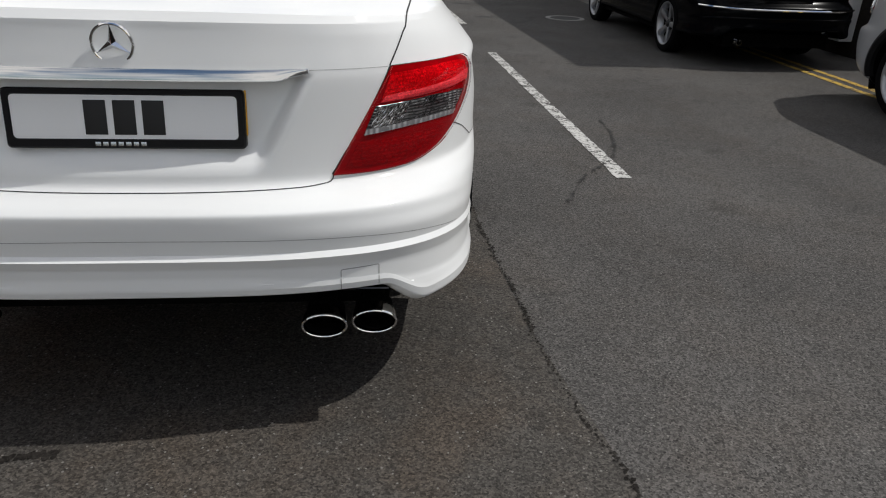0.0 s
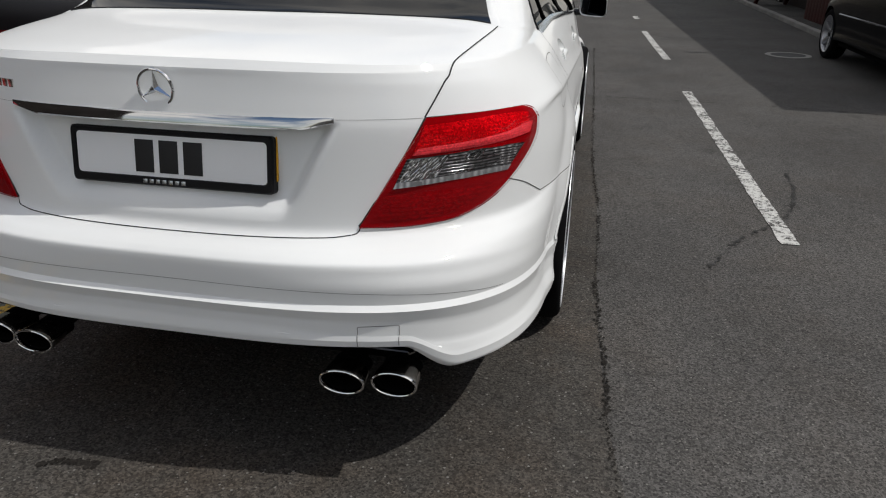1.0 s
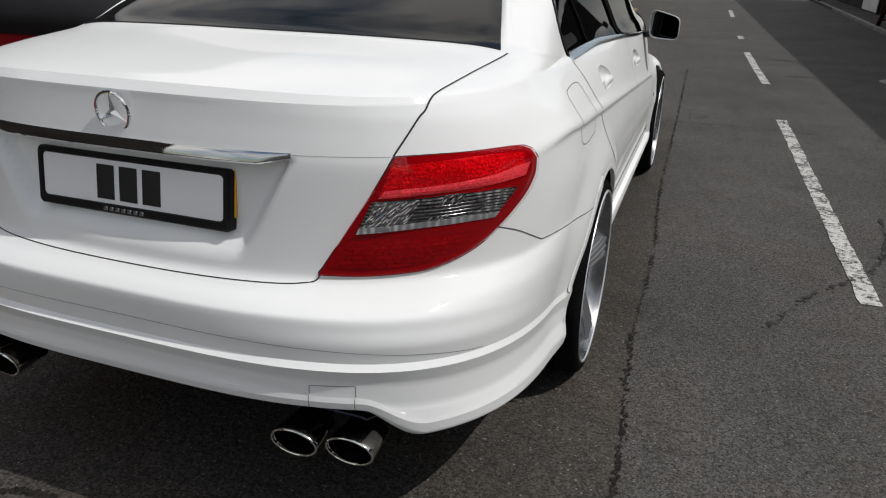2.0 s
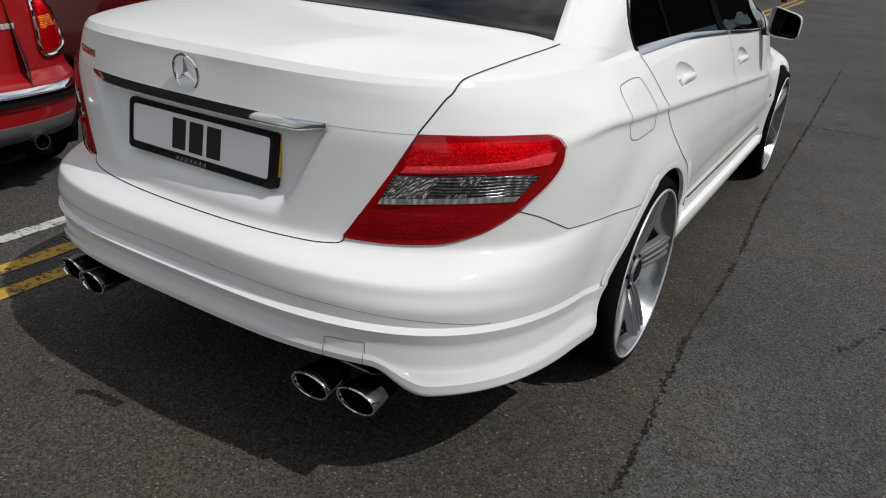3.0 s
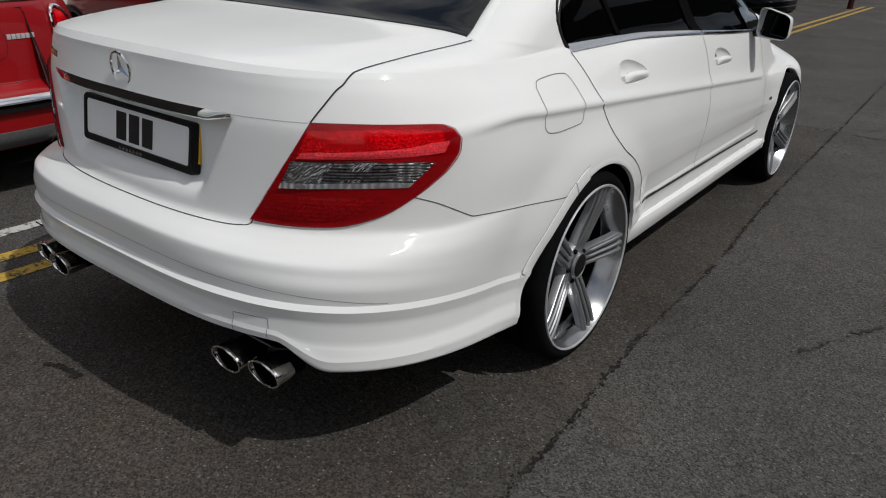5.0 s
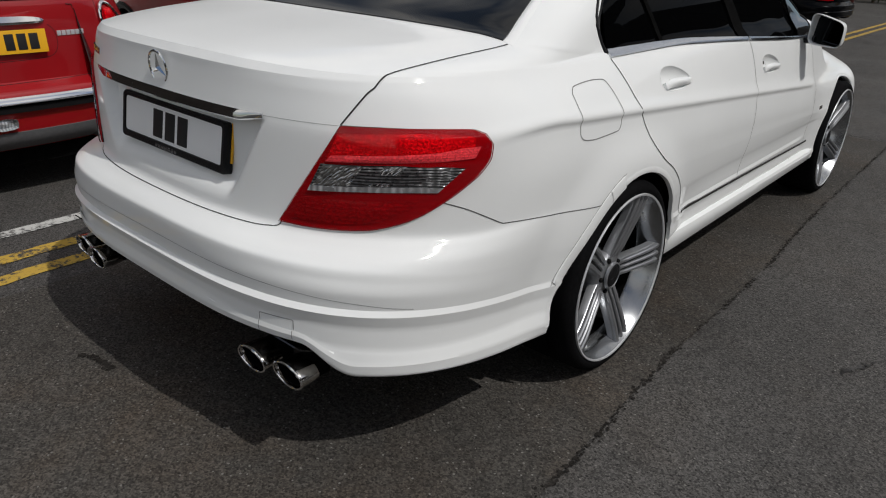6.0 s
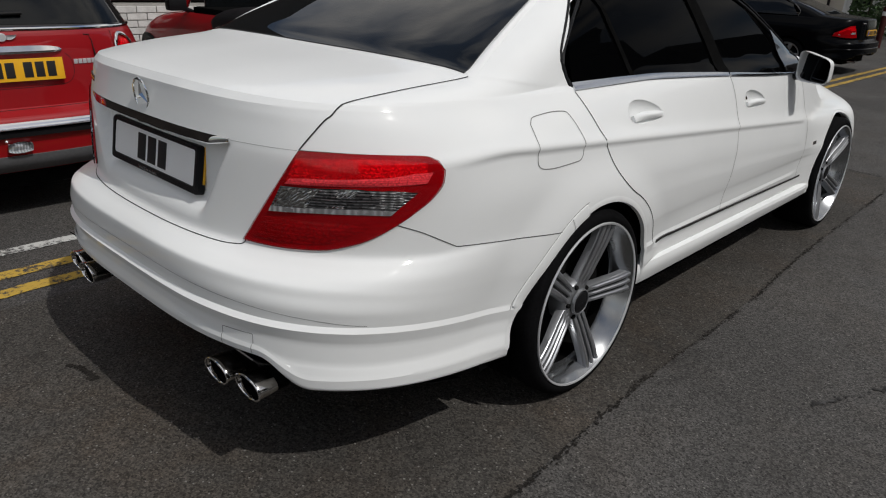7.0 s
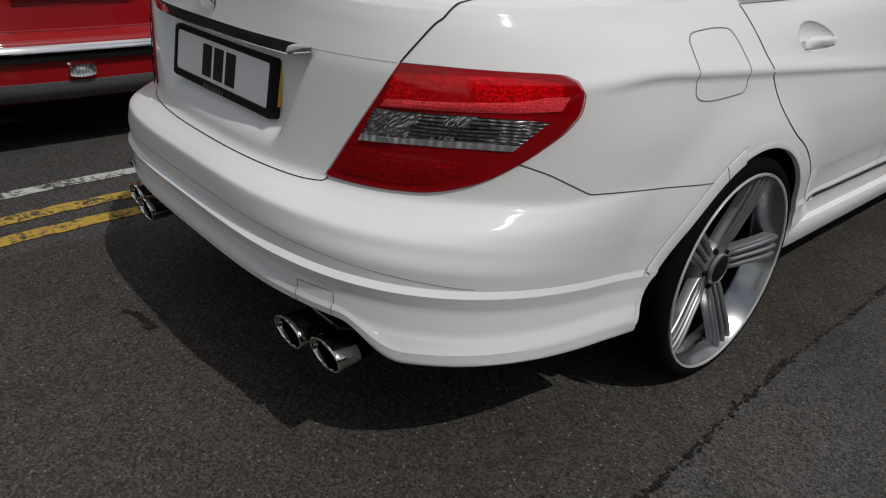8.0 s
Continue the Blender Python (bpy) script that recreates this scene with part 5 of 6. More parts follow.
crack("tar_seam", [(1.30, -2.2), (1.27, -1.0), (1.216, -.39), (1.154, -.10), (1.130, .10), (1.112, .36), (1.107, .60), (1.083, .90), (1.072, 1.12), (1.063, 1.37), (1.068, 1.75), (1.066, 2.2), (1.035, 2.8), (1.012, 3.5), (1.0, 4.5), (.99, 5.4), (.93, 9.0)], 0.012, 0.0054, 0.0045, "broken line of dark tar pits along a joint in the asphalt")
crack("tar_seam", [(-1.0, 5.62), (.3, 5.5), (.85, 5.44), (1.25, 5.43), (1.9, 5.40), (2.7, 5.36), (3.6, 5.2), (5.0, 5.1)], 0.006, 0.0075, 0.011, "broken line of dark tar pits across the road")
crack("tyre_scuff", [(1.55, 1.55), (1.75, 1.95), (2.05, 2.35), (2.2, 2.9), (2.22, 3.2)], 0.014, 0.0085, 0.006, "faint dark scuff curving over the road", SCUFF)
crack("oil_stain", [(-.40, -.21), (-.33, -.18), (-.26, -.175), (-.24, -.172)], 0.009, 0.0075, 0.0014, "small dark oil stain on the asphalt")



# ---- the other cars ----
HATCH = dict(
    zr=[.26, .31, .35, .44, .46, .535, .56, .60, .70, .85, .95, .985, 1.12, 1.27, 1.37, 1.405, 1.41, 1.412],
    zc=[.26, .31, .35, .44, .46, .535, .56, .60, .70, .85, .95, .985, 1.12, 1.27, 1.37, 1.405, 1.41, 1.412],
    zs=[.18, .22, .28, .40, .45, .52, .56, .60, .70, .83, .90, .935, 1.08, 1.24, 1.36, 1.40, 1.41, 1.412],
    zf=[.18, .22, .28, .36, .40, .48, .52, .56, .64, .74, .86, .92, 1.06, 1.22, 1.34, 1.39, 1.41, 1.412],
    y0=[.10, .03, .015, .005, .0, -.004, .006, .07, .075, .085, .10, .115, .21, .34, .46, .56, .85, 1.3],
    yf=[3.50, 3.56, 3.60, 3.62, 3.63, 3.63, 3.62, 3.60, 3.58, 3.50, 3.2, 2.72, 2.55, 2.36, 2.20, 2.05, 1.85, 1.6],
    w=[.74, .79, .82, .84, .843, .845, .845, .845, .843, .83, .81, .795, .745, .69, .64, .57, .35, .002],
    n=[3.2, 3.2, 3.2, 3.3, 3.3, 3.3, 3.3, 3.2, 3.1, 3.1, 3.2, 3.3, 3.3, 3.3, 3.2, 2.8, 2.4, 2.2],
    d=[.45, .50, .52, .54, .55, .56, .56, .52, .52, .52, .55, .55, .55, .55, .5, .4, .3, .1],
)


def hatchback(name, label, paint, at, open_top=False, chrome=True, group="", hubs=(0.62, 3.05), plate=True):
    """A small rounded hatchback, tail at its origin, or the same car with its soft top folded."""
    car = thing(name, label, "car", at, group)
    table = HATCH if not open_top else {k: v[:12] for k, v in HATCH.items()}
    shell = Shell(table, 3, rear=44, side=60, nose=20)
    vs, fs = shell.sheet()
    skin = Skin(vs, [list(map(int, q)) for q in fs])
    glass = [(.42, .965), (.60, 1.28), (1.5, 1.325), (2.10, 1.25), (2.52, .965)]

    def openings(p):
        x, y, z = np.abs(p[:, 0]), p[:, 1], p[:, 2]
        keep = np.minimum(np.hypot(y - hubs[0], z - .30), np.hypot(y - hubs[1], z - .30)) - .345
        keep = np.where(x > .5, keep, 1.0)
        return keep if open_top else np.minimum(keep, np.where((x > .45) & (z > .9), polygon_field(glass, y, z), 1.0))

    bv, bf = carve(vs, fs, openings)
    part("body", to_bmesh(bv, bf), paint, car)
    near = lambda q, o: skin.near(q, o)
    rear = lambda q, o: skin.back(q[0], q[1], o)
    if not open_top:
        part("rear_window", face_out(patch([(-.55, 1.33), (0, 1.345), (.55, 1.33)], [(-.64, 1.0), (0, 1.005), (.64, 1.0)], rear, 30, 14, .006, depth=.01), (0, 1.5, 1)), GLASS, car, "dark rear window")
        part("window_band", face_out(patch([(-.70, 1.36), (0, 1.375), (.70, 1.36)], [(-.755, .99), (0, .995), (.755, .99)], rear, 40, 16, .003, depth=.004), (0, 1.5, 1)), GLOSS_BLACK, car)
        part("waist_trim", tube([skin.back(x, .985, .004) for x in np.linspace(-.74, .74, 50)], .009, 8), CHROME, car)
        part("rear_wiper", tube([skin.back(x, 1.04 + .02 * (x + .3), .022) for x in np.linspace(-.32, .12, 16)], .011, 8), PLASTIC, car)
        for s in (1, -1):
            flat = lambda q, o, s=s: skin.side(q[0], q[1], s, o)
            part("side_window", face_out(patch([(.62, 1.27), (1.5, 1.315), (2.08, 1.245)], [(.45, .975), (1.5, .972), (2.48, .972)], flat, 30, 10, -.006, depth=.003), (0, 1.5, 1)), GLASS, car)
    else:
        rows = []
        for y, zt, wd in ((.16, .90, .66), (.20, .97, .78), (.35, 1.03, .83), (.8, 1.045, .842), (1.5, 1.03, .842), (1.85, 1.0, .835), (2.0, .95, .81), (2.06, .87, .76)):
            rows.append([(wd * math.copysign(abs(math.cos(a)) ** .45, math.cos(a)), y, .79 + (zt - .79) * math.sin(a) ** .45) for a in np.linspace(0.02, math.pi - 0.02, 26)])
        part("folded_soft_top", face_out(grid_mesh(rows), (0, .8, .6)), PLASTIC, car, "black folded fabric roof")
        part("windscreen", boxes(((-.60, 2.38, .93), (.60, 2.40, 1.30)), bevel=.004), GLASS, car)
        part("screen_frame", tube([(-.70, 2.56, .93), (-.62, 2.38, 1.28), (0, 2.33, 1.32), (.62, 2.38, 1.28), (.70, 2.56, .93)], .022, 8), paint, car)
        part("cockpit", boxes(((-.66, .9, .70), (.66, 2.5, .96)), bevel=.03), DARK, car)
    if chrome:
        rows = []
        for x in np.linspace(-.78, .78, 60):
            p = skin.back(x, .51)
            rows.append([(x, p.y + .01, .545), (x, p.y - .012, .543), (x, p.y - .030, .522), (x, p.y - .032, .512), (x, p.y - .020, .503), (x, p.y + .01, .500)])
        part("bumper_trim", face_out(grid_mesh(rows)), CHROME, car, "polished chrome bumper strip")
        rows = [[(x, skin.back(x, .48).y + .012, .500), (x, skin.back(x, .48).y - .018, .497), (x, skin.back(x, .48).y - .018, .468), (x, skin.back(x, .48).y + .012, .462)] for x in np.linspace(-.78, .78, 50)]
        part("rubbing_strip", face_out(grid_mesh(rows)), PLASTIC, car)
    part("rear_valance", face_out(patch([(-.70, .372), (0, .368), (.70, .372)], [(-.70, .285), (0, .275), (.70, .285)], rear, 30, 4, .006, depth=.02)), material("grey_valance", (0.10, 0.10, 0.105), .6, wear=.1, grain=.1), car, "unpainted grey valance")
    for s in (1, -1):
        rnd = lambda q, o, s=s: skin.round((s * q[0], q[1], q[2]), o, (.2, .7))
        t = [(.615, .125, .925), (.66, .135, .935), (.70, .16, .920)]
        b = [(.60, .10, .69), (.67, .13, .675), (.775, .25, .70)]
        if not open_top:
            lamp = part("tail_lamp", face_out(patch(t, b, rnd, 16, 20, .008, depth=.02, bulge=.008), (s * .2, .7, .8)), RED_LENS, car, "red lamp in a chrome ring")
            part("indicator_lens", face_out(patch(t, b, rnd, 12, 8, .014, (.15, .85), (.42, .66), .004, .006), (s * .2, .7, .8)), AMBER_LENS, lamp, "amber lens")
            part("brake_lens", face_out(patch(t, b, rnd, 12, 8, .014, (.2, .85), (.70, .93), .004, .006), (s * .2, .7, .8)), RED_PRISM, lamp)
            ring = [rnd(q, .012) for q in closed_curve([(.600, .11, .80), (.606, .12, .90), (.632, .125, .942), (.680, .145, .936), (.722, .18, .88), (.760, .22, .78), (.780, .25, .700), (.70, .16, .664), (.605, .112, .675)])]
            part("lamp_ring", tube(ring, .010, 8, True), CHROME, lamp, "chrome lamp ring")
            part("reversing_lamp", face_out(patch([(s * .06 - .055 - s * .09, .437), (s * .06 + .055 - s * .09, .437)], [(s * .06 - .055 - s * .09, .400), (s * .06 + .055 - s * .09, .400)], rear, 12, 4, .008, depth=.02, bulge=.01)), CLEAR_LENS, car) if s > 0 else None
        else:
            part("head_lamp", lathe([(0, .03), (.05, .026), (.085, .012), (.095, 0), (.10, -.02)], 24, "Z"), CLEAR_LENS, car).matrix_basis = pose(s * .58, 3.34, .72, -62, 0, 0)
        for hy in hubs:
            rows = [[(s * x, hy + .352 * math.cos(a), .30 + .352 * math.sin(a)) for x in (.80, .65, .52)] + [(s * .52, hy, .30)] for a in np.linspace(radians(-25), radians(205), 30)]
            part("wheel_arch_liner", grid_mesh(rows), DARK, car)
            rows = []
            for a in np.linspace(radians(-10), radians(190), 40):
                q = skin.side(hy + .36 * math.cos(a), .30 + .36 * math.sin(a), s)
                rows.append([(q.x + s * .004, hy + .395 * math.cos(a), .30 + .395 * math.sin(a)), (q.x + s * .014, hy + .37 * math.cos(a), .30 + .37 * math.sin(a)), (q.x, hy + .338 * math.cos(a), .30 + .338 * math.sin(a)), (q.x - s * .03, hy + .336 * math.cos(a), .30 + .336 * math.sin(a))])
            part("arch_trim", grid_mesh(rows), PLASTIC, car, "black plastic arch trim")
            five_spoke_wheel(car, (s * .80, hy, .30), s, .225, .30, .18, 5, ALLOY, .3)
        mir = part("door_mirror", boxes(((-.08, -.04, -.05), (.08, .05, .05)), bevel=.03), PLASTIC if open_top else paint, car)
        mir.matrix_basis = pose(s * .90, 2.32, .985)
        part("mirror_arm", tube([(-s * .05, 0, -.03), (-s * .16, .05, -.06)], .02, 8), PLASTIC, mir)
    # lid: handle, emblem, lettering bars, plate
    if not open_top:
        rows = []
        for x in np.linspace(-.27, .27, 30):
            y = skin.back(x, .885).y
            e = (1 - (abs(x) / .275) ** 4) ** .5
            rows.append([(x, y + .01, .908 - .026 * (1 - e)), (x, y - .012 * e, .907 - .026 * (1 - e)), (x, y - .036 * e, .882), (x, y - .030 * e, .870 + .008 * (1 - e)), (x, y + .01, .868 + .010 * (1 - e))])
        part("lid_handle", face_out(grid_mesh(rows)), CHROME, car, "chrome lid handle")
        em = part("emblem", lathe([(0, .012), (.017, .012), (.021, .006), (.021, 0)], 24, "Z"), PALE_SILVER, car)
        em.matrix_basis = pose(0, skin.back(0, .945).y - .002, .948, 90, 0, 0)
        for s in (1, -1):
            bm = bmesh.new()
            loop = [(s * .020, .010, .004), (s * .068, .012, .004), (s * .058, -.002, .004), (s * .040, -.010, .004), (s * .020, -.011, .004)]
            bm.faces.new([bm.verts.new(c) for c in (loop if s > 0 else loop[::-1])])
            bm.normal_update()
            part("emblem_wing", thick(bm, .006), PALE_SILVER, em)
        for i in range(6):
            x = .335 + i * .024
            p = skin.back(x, .815)
            part("lettering_bar", boxes(((x - .010, p.y - .006, .803), (x + .010, p.y + .004, .828)), bevel=.003), PALE_SILVER, car)
        shut = material("tailgate_gap", (0.035, 0.002, 0.003), 0.8, grain=0.2)
        gate = [(-.560, .968), (-.570, .90), (-.575, .80), (-.572, .66), (-.55, .615), (-.50, .60), (0, .592), (.50, .60), (.55, .615), (.572, .66), (.575, .80), (.570, .90), (.560, .968)]
        seam(skin, gate, lambda x, z: skin.back(x, z), car, .0032, shut, 140, even=10)
        # no recess in the skin: its shaded edge is painted as a thin dark line
        seam(skin, [(.285, .862), (.315, .83), (.322, .78), (.305, .725), (.26, .705), (0, .698), (-.26, .705)], lambda x, z: skin.back(x, z), car, .0030, shut, 80, "recess_shade_line", even=6)
    if plate:
        py = skin.back(0, .79).y
        pl = new("number_plate")
        pl.parent = car
        pl.matrix_basis = Matrix.Translation((0, py - .018, .79)) @ Matrix.Rotation(radians(-6), 4, "X")
        part("plate_face", boxes(((-.26, -.004, -.0555), (.26, .016, .0555)), bevel=.003), PLATE_YELLOW, pl, "yellow plate")
        part("plate_band", boxes(((-.259, -.0055, -.054), (-.215, .0, .054)), bevel=.001), BLUE, pl)
        for i in range(7):
            x = -.165 + i * .056 + (.028 if i > 3 else 0)
            part("plate_bar", boxes(((x - .021, -.006, -.038), (x + .021, -.002, .038)), bevel=.001), INK, pl)
    part("tailpipe", lathe([(.034, .0), (.040, 0), (.040, .12), (.03, .12), (.03, .01)], 24, "Z"), STEEL, car).matrix_basis = pose(.46, .03, .27, -90, 0, 0)
    part("underbody", boxes(((-.56, .12, .17), (.56, 3.45, .30)), ((-.76, 1.0, .18), (.76, 2.65, .30)), bevel=.02), DARK, car)
    return car


def plain_saloon(name, label, paint, at, scale=(1, 1, 1), group="", roadster=False, trim=True):
    """A four-door saloon or coupe seen from some way off, tail at its origin."""
    car = thing(name, label, "car", at @ Matrix.Diagonal((*scale, 1)), group)
    shell = Shell(SALOON, 1, rear=36, side=50, nose=16, hood=2.95)
    vs, fs = shell.sheet()
    skin = Skin(vs, [list(map(int, q)) for q in fs])

    def openings(p):
        x, y, z = np.abs(p[:, 0]), p[:, 1], p[:, 2]
        keep = np.where(x > .5, np.minimum(np.hypot(y - 1.04, z - .315), np.hypot(y - 3.77, z - .315)) - .355, 1.0)
        return np.minimum(keep, np.where((x > .45) & (z > 1.0), polygon_field(SIDE_GLASS, y, z), 1.0))

    bv, bf = carve(vs, fs, openings)
    part("body", to_bmesh(bv, bf), paint, car)
    near = lambda q, o: skin.near(q, o)
    part("rear_window", face_out(patch([(-.50, 1.22, 1.385), (0, 1.27, 1.392), (.50, 1.22, 1.385)], [(-.685, .60, 1.125), (0, .582, 1.122), (.685, .60, 1.125)], near, 24, 12, .004, depth=.006)), GLASS, car)
    part("windscreen", face_out(patch([(-.52, 2.52, 1.40), (0, 2.44, 1.405), (.52, 2.52, 1.40)], [(-.70, 3.22, 1.03), (0, 3.36, 1.01), (.70, 3.22, 1.03)], near, 20, 10, .004, depth=.006)), GLASS, car)
    for s in (1, -1):
        flat = lambda q, o, s=s: skin.side(q[0], q[1], s, o)
        part("side_window", face_out(patch([(1.15, 1.28), (1.5, 1.37), (2.2, 1.375), (2.48, 1.29)], [(1.0, 1.07), (1.6, 1.07), (2.3, 1.07), (2.98, 1.07)], flat, 30, 8, -.006, depth=.003), (0, 2, 1)), GLASS, car)
        part("window_frame", tube([skin.side(y, z, s, .002) for y, z in curve_points([(.99, 1.064), (.968, 1.13), (1.115, 1.275), (1.35, 1.372), (1.8, 1.397), (2.2, 1.382), (2.5, 1.297), (3.02, 1.066)], 50)], .008, 6), GLOSS_BLACK, car)
        rnd = lambda q, o, s=s: skin.round((s * q[0], q[1], q[2]), o)
        t = [(.60, .09, .945), (.68, .15, .93), (.76, .24, .86), (.82, .33, .80)]
        b = [(.54, .03, .72), (.66, .11, .715), (.76, .20, .72), (.83, .35, .74)]
        lamp = part("tail_lamp", face_out(patch(t, b, rnd, 24, 12, .006, depth=.02, bulge=.006), (s * .3, .8, .8)), RED_LENS, car, "red tail lamp")
        part("clear_lens", face_out(patch(t, b, rnd, 20, 4, .010, (.05, .80), (.30, .45), .004), (s * .3, .8, .8)), CLEAR_LENS, lamp)
        part("brake_lens", face_out(patch(t, b, rnd, 20, 4, .010, (.05, .80), (.60, .90), .004), (s * .3, .8, .8)), RED_PRISM, lamp)
        for hy in (1.04, 3.77):
            rows = [[(s * x, hy + .362 * math.cos(a), .315 + .362 * math.sin(a)) for x in (.86, .70, .58)] + [(s * .58, hy, .315)] for a in np.linspace(radians(-25), radians(205), 30)]
            part("wheel_arch_liner", grid_mesh(rows), DARK, car)
            five_spoke_wheel(car, (s * .885, hy, .315), s, .235, .315, .20, 5, ALLOY, .3)
        mir = part("door_mirror", boxes(((-.11, -.05, -.07), (.11, .07, .07)), bevel=.035), paint, car)
        mir.matrix_basis = pose(s * .97, 2.85, 1.03)
        if trim:
            part("side_moulding", tube([skin.side(y, .60, s, .004) for y in np.linspace(1.5, 3.3, 30)], .012, 6), GLOSS_BLACK, car)
    if trim:
        part("bumper_trim", tube([skin.round((x, .0 if abs(x) < .6 else .3, .60), .006) if abs(x) > .45 else skin.back(x, .60, .006) for x in np.linspace(-.86, .86, 60)], .011, 6), CHROME, car, "thin chrome bumper strip")
    pl = new("number_plate")
    pl.parent = car
    pl.matrix_basis = Matrix.Translation((0, skin.back(0, .82).y - .016, .81))
    part("plate_face", boxes(((-.26, -.004, -.0555), (.26, .016, .0555)), bevel=.003), PLATE_YELLOW, pl, "yellow plate")
    part("plate_band", boxes(((-.259, -.0055, -.054), (-.215, .0, .054)), bevel=.001), BLUE, pl)
    for i in range(7):
        x = -.165 + i * .056 + (.028 if i > 3 else 0)
        part("plate_bar", boxes(((x - .021, -.006, -.038), (x + .021, -.002, .038)), bevel=.001), INK, pl)
    for i in range(4):
        x = -.40 + i * .026
        part("lettering_bar", boxes(((x - .010, skin.back(x, .99).y - .004, .978), (x + .010, skin.back(x, .99).y + .004, 1.0)), bevel=.002), CHROME, car)
    part("tailpipe", lathe([(.026, .0), (.032, 0), (.032, .12), (.02, .12), (.02, .01)], 20, "Z"), STEEL, car).matrix_basis = pose(-.5, -.02, .27, -90, 0, 0)
    part("underbody", boxes(((-.60, .15, .20), (.60, 4.2, .34)), ((-.84, 1.46, .21), (.84, 3.38, .32)), bevel=.02), DARK, car)
    return car


hatchback("red_hatchback_car", "glossy red small hatchback with chrome bumper strip parked in a bay", RED, pose(-1.99, .235, 0, 0, 0, 90))
hatchback("red_convertible_car", "red small convertible with black folded roof parked in a bay", RED, pose(-1.58, 2.99, 0, 0, 0, 90), open_top=True, plate=False)
hatchback("red_hatchback_car", "red small hatchback parked beyond the convertible", RED, pose(-1.75, 5.35, 0, 0, 0, 90))
plain_saloon("black_saloon_car", "glossy black saloon car with chrome strips parked by the kerb", BLACK_PAINT, pose(4.72, 5.25, 0), (.95, .97, .97))
plain_saloon("black_coupe_car", "dark black coupe parked nose-in beside the yellow lines", BLACK_PAINT, pose(-1.35, 13.25, 0, 0, 0, 90), (1.0, .97, .85), trim=False)
hatchback("silver_hatchback_car", "silver hatchback car parked along the kerb", SILVER, pose(5.38, 4.17, 0, 0, 0, 180) @ Matrix.Diagonal((1.03, 1.12, 1.06, 1)), chrome=False, plate=False, hubs=(0.80, 3.05))


# ---- walls and buildings ----
def wall_block(name, lo, hi, mat, label, category="wall"):
    return structure(name, boxes((lo, hi)), mat, label, category)


def sloped_wall(name, x0, x1, y0, y1, h0, h1, label):
    """A wall whose top rises along the road."""
    bm = bmesh.new()
    vs = [bm.verts.new(c) for c in ((x0, y0, 0), (x1, y0, 0), (x1, y1, 0), (x0, y1, 0), (x0, y0, h0), (x1, y0, h0), (x1, y1, h1), (x0, y1, h1))]
    for f in ((0, 1, 5, 4), (1, 2, 6, 5), (2, 3, 7, 6), (3, 0, 4, 7), (4, 5, 6, 7), (3, 2, 1, 0)):
        bm.faces.new([vs[i] for i in f])
    return structure(name, bm, DARK_WALL, label, "wall")


sloped_wall("wall_north", 6.05, 6.35, 5.40, 13.0, 4.80, 5.20, "dark rendered side wall of a low workshop")
sloped_wall("wall_yard", 5.45, 6.35, 13.0, 31.5, 4.36, 5.20, "dark workshop wall along the pavement")
wall_block("roof_workshop", (6.35, 5.40, 4.00), (14.0, 31.5, 4.12), DARK_WALL, "flat workshop roof", "roof")
# added wall, never in view: hides the low eastern sky from reflections
wall_block("unseen_wall_east", (15.0, -14.0, 0.0), (15.4, 45.0, 9.0), DARK_WALL, "unseen dark wall added to the east to darken reflections", "wall")
wall_block("pavement", (4.62, 9.9, 0.0), (5.45, 40.0, 0.07), PAVING, "dull grey pavement beside the workshop", "pavement")


def kerb_line():
    line = tagged(new("kerb"), "row of worn kerb stones", "kerb", "", "structure")
    me = None
    for i in range(30):
        if me is None:
            ob = part("kerb_stone", boxes(((-.065, -.452, 0), (.065, .452, .075)), bevel=.010), KERB, line, smooth=False)
            me = ob.data
        else:
            ob = new("kerb_stone", me)
            ob.parent = line
        y = 10.4 + i * .915
        ob.matrix_basis = pose(4.50 + .012 * (y - 10) + random.uniform(-.005, .005), y, 0)


def garage_door(y, w):
    d = thing("garage_door", "weathered white garage door with small panes", "door", pose(5.44, y, .07))
    part("frame", boxes(((-.06, -.06, 0), (.0, .04, 2.5)), ((-.06, w - .04, 0), (0, w + .06, 2.5)), ((-.06, -.06, 2.4), (0, w + .06, 2.5)), bevel=.01), DARK_WALL, d)
    n = 5
    for i in range(n):
        part("panel", boxes(((-.04, i * w / n + .012, .03), (-.01, (i + 1) * w / n - .012, 2.4)), bevel=.008), WHITE_PAINT, d)
    for i in range(3):
        part("pane", boxes(((-.052, .5 + i * .6, 1.0), (-.042, .75 + i * .6, 1.22)), bevel=.004), GLASS, d)


def iron_stair():
    st = thing("iron_stair", "dark red painted iron stair with open treads", "stairs", pose(5.02, 18.1, .07, 0, 0, 180))
    for x in (-.34, .34):
        rows = tube([(x, 0, 0), (x, 2.6, 2.2)], .05, 6)
        part("stringer", rows, RUST_RED, st)
        part("handrail", tube([(x, 0, .9), (x, 2.6, 3.1)], .022, 8), RUST_RED, st)
        for i in range(4):
            part("baluster", tube([(x, .1 + i * .8, .08 + i * .68), (x, .1 + i * .8, .98 + i * .68)], .018, 6), RUST_RED, st)
    for i in range(11):
        part("tread", boxes(((-.34, .12 + i * .23, .13 + i * .195), (.34, .36 + i * .23, .16 + i * .195)), bevel=.005), RUST_RED, st)


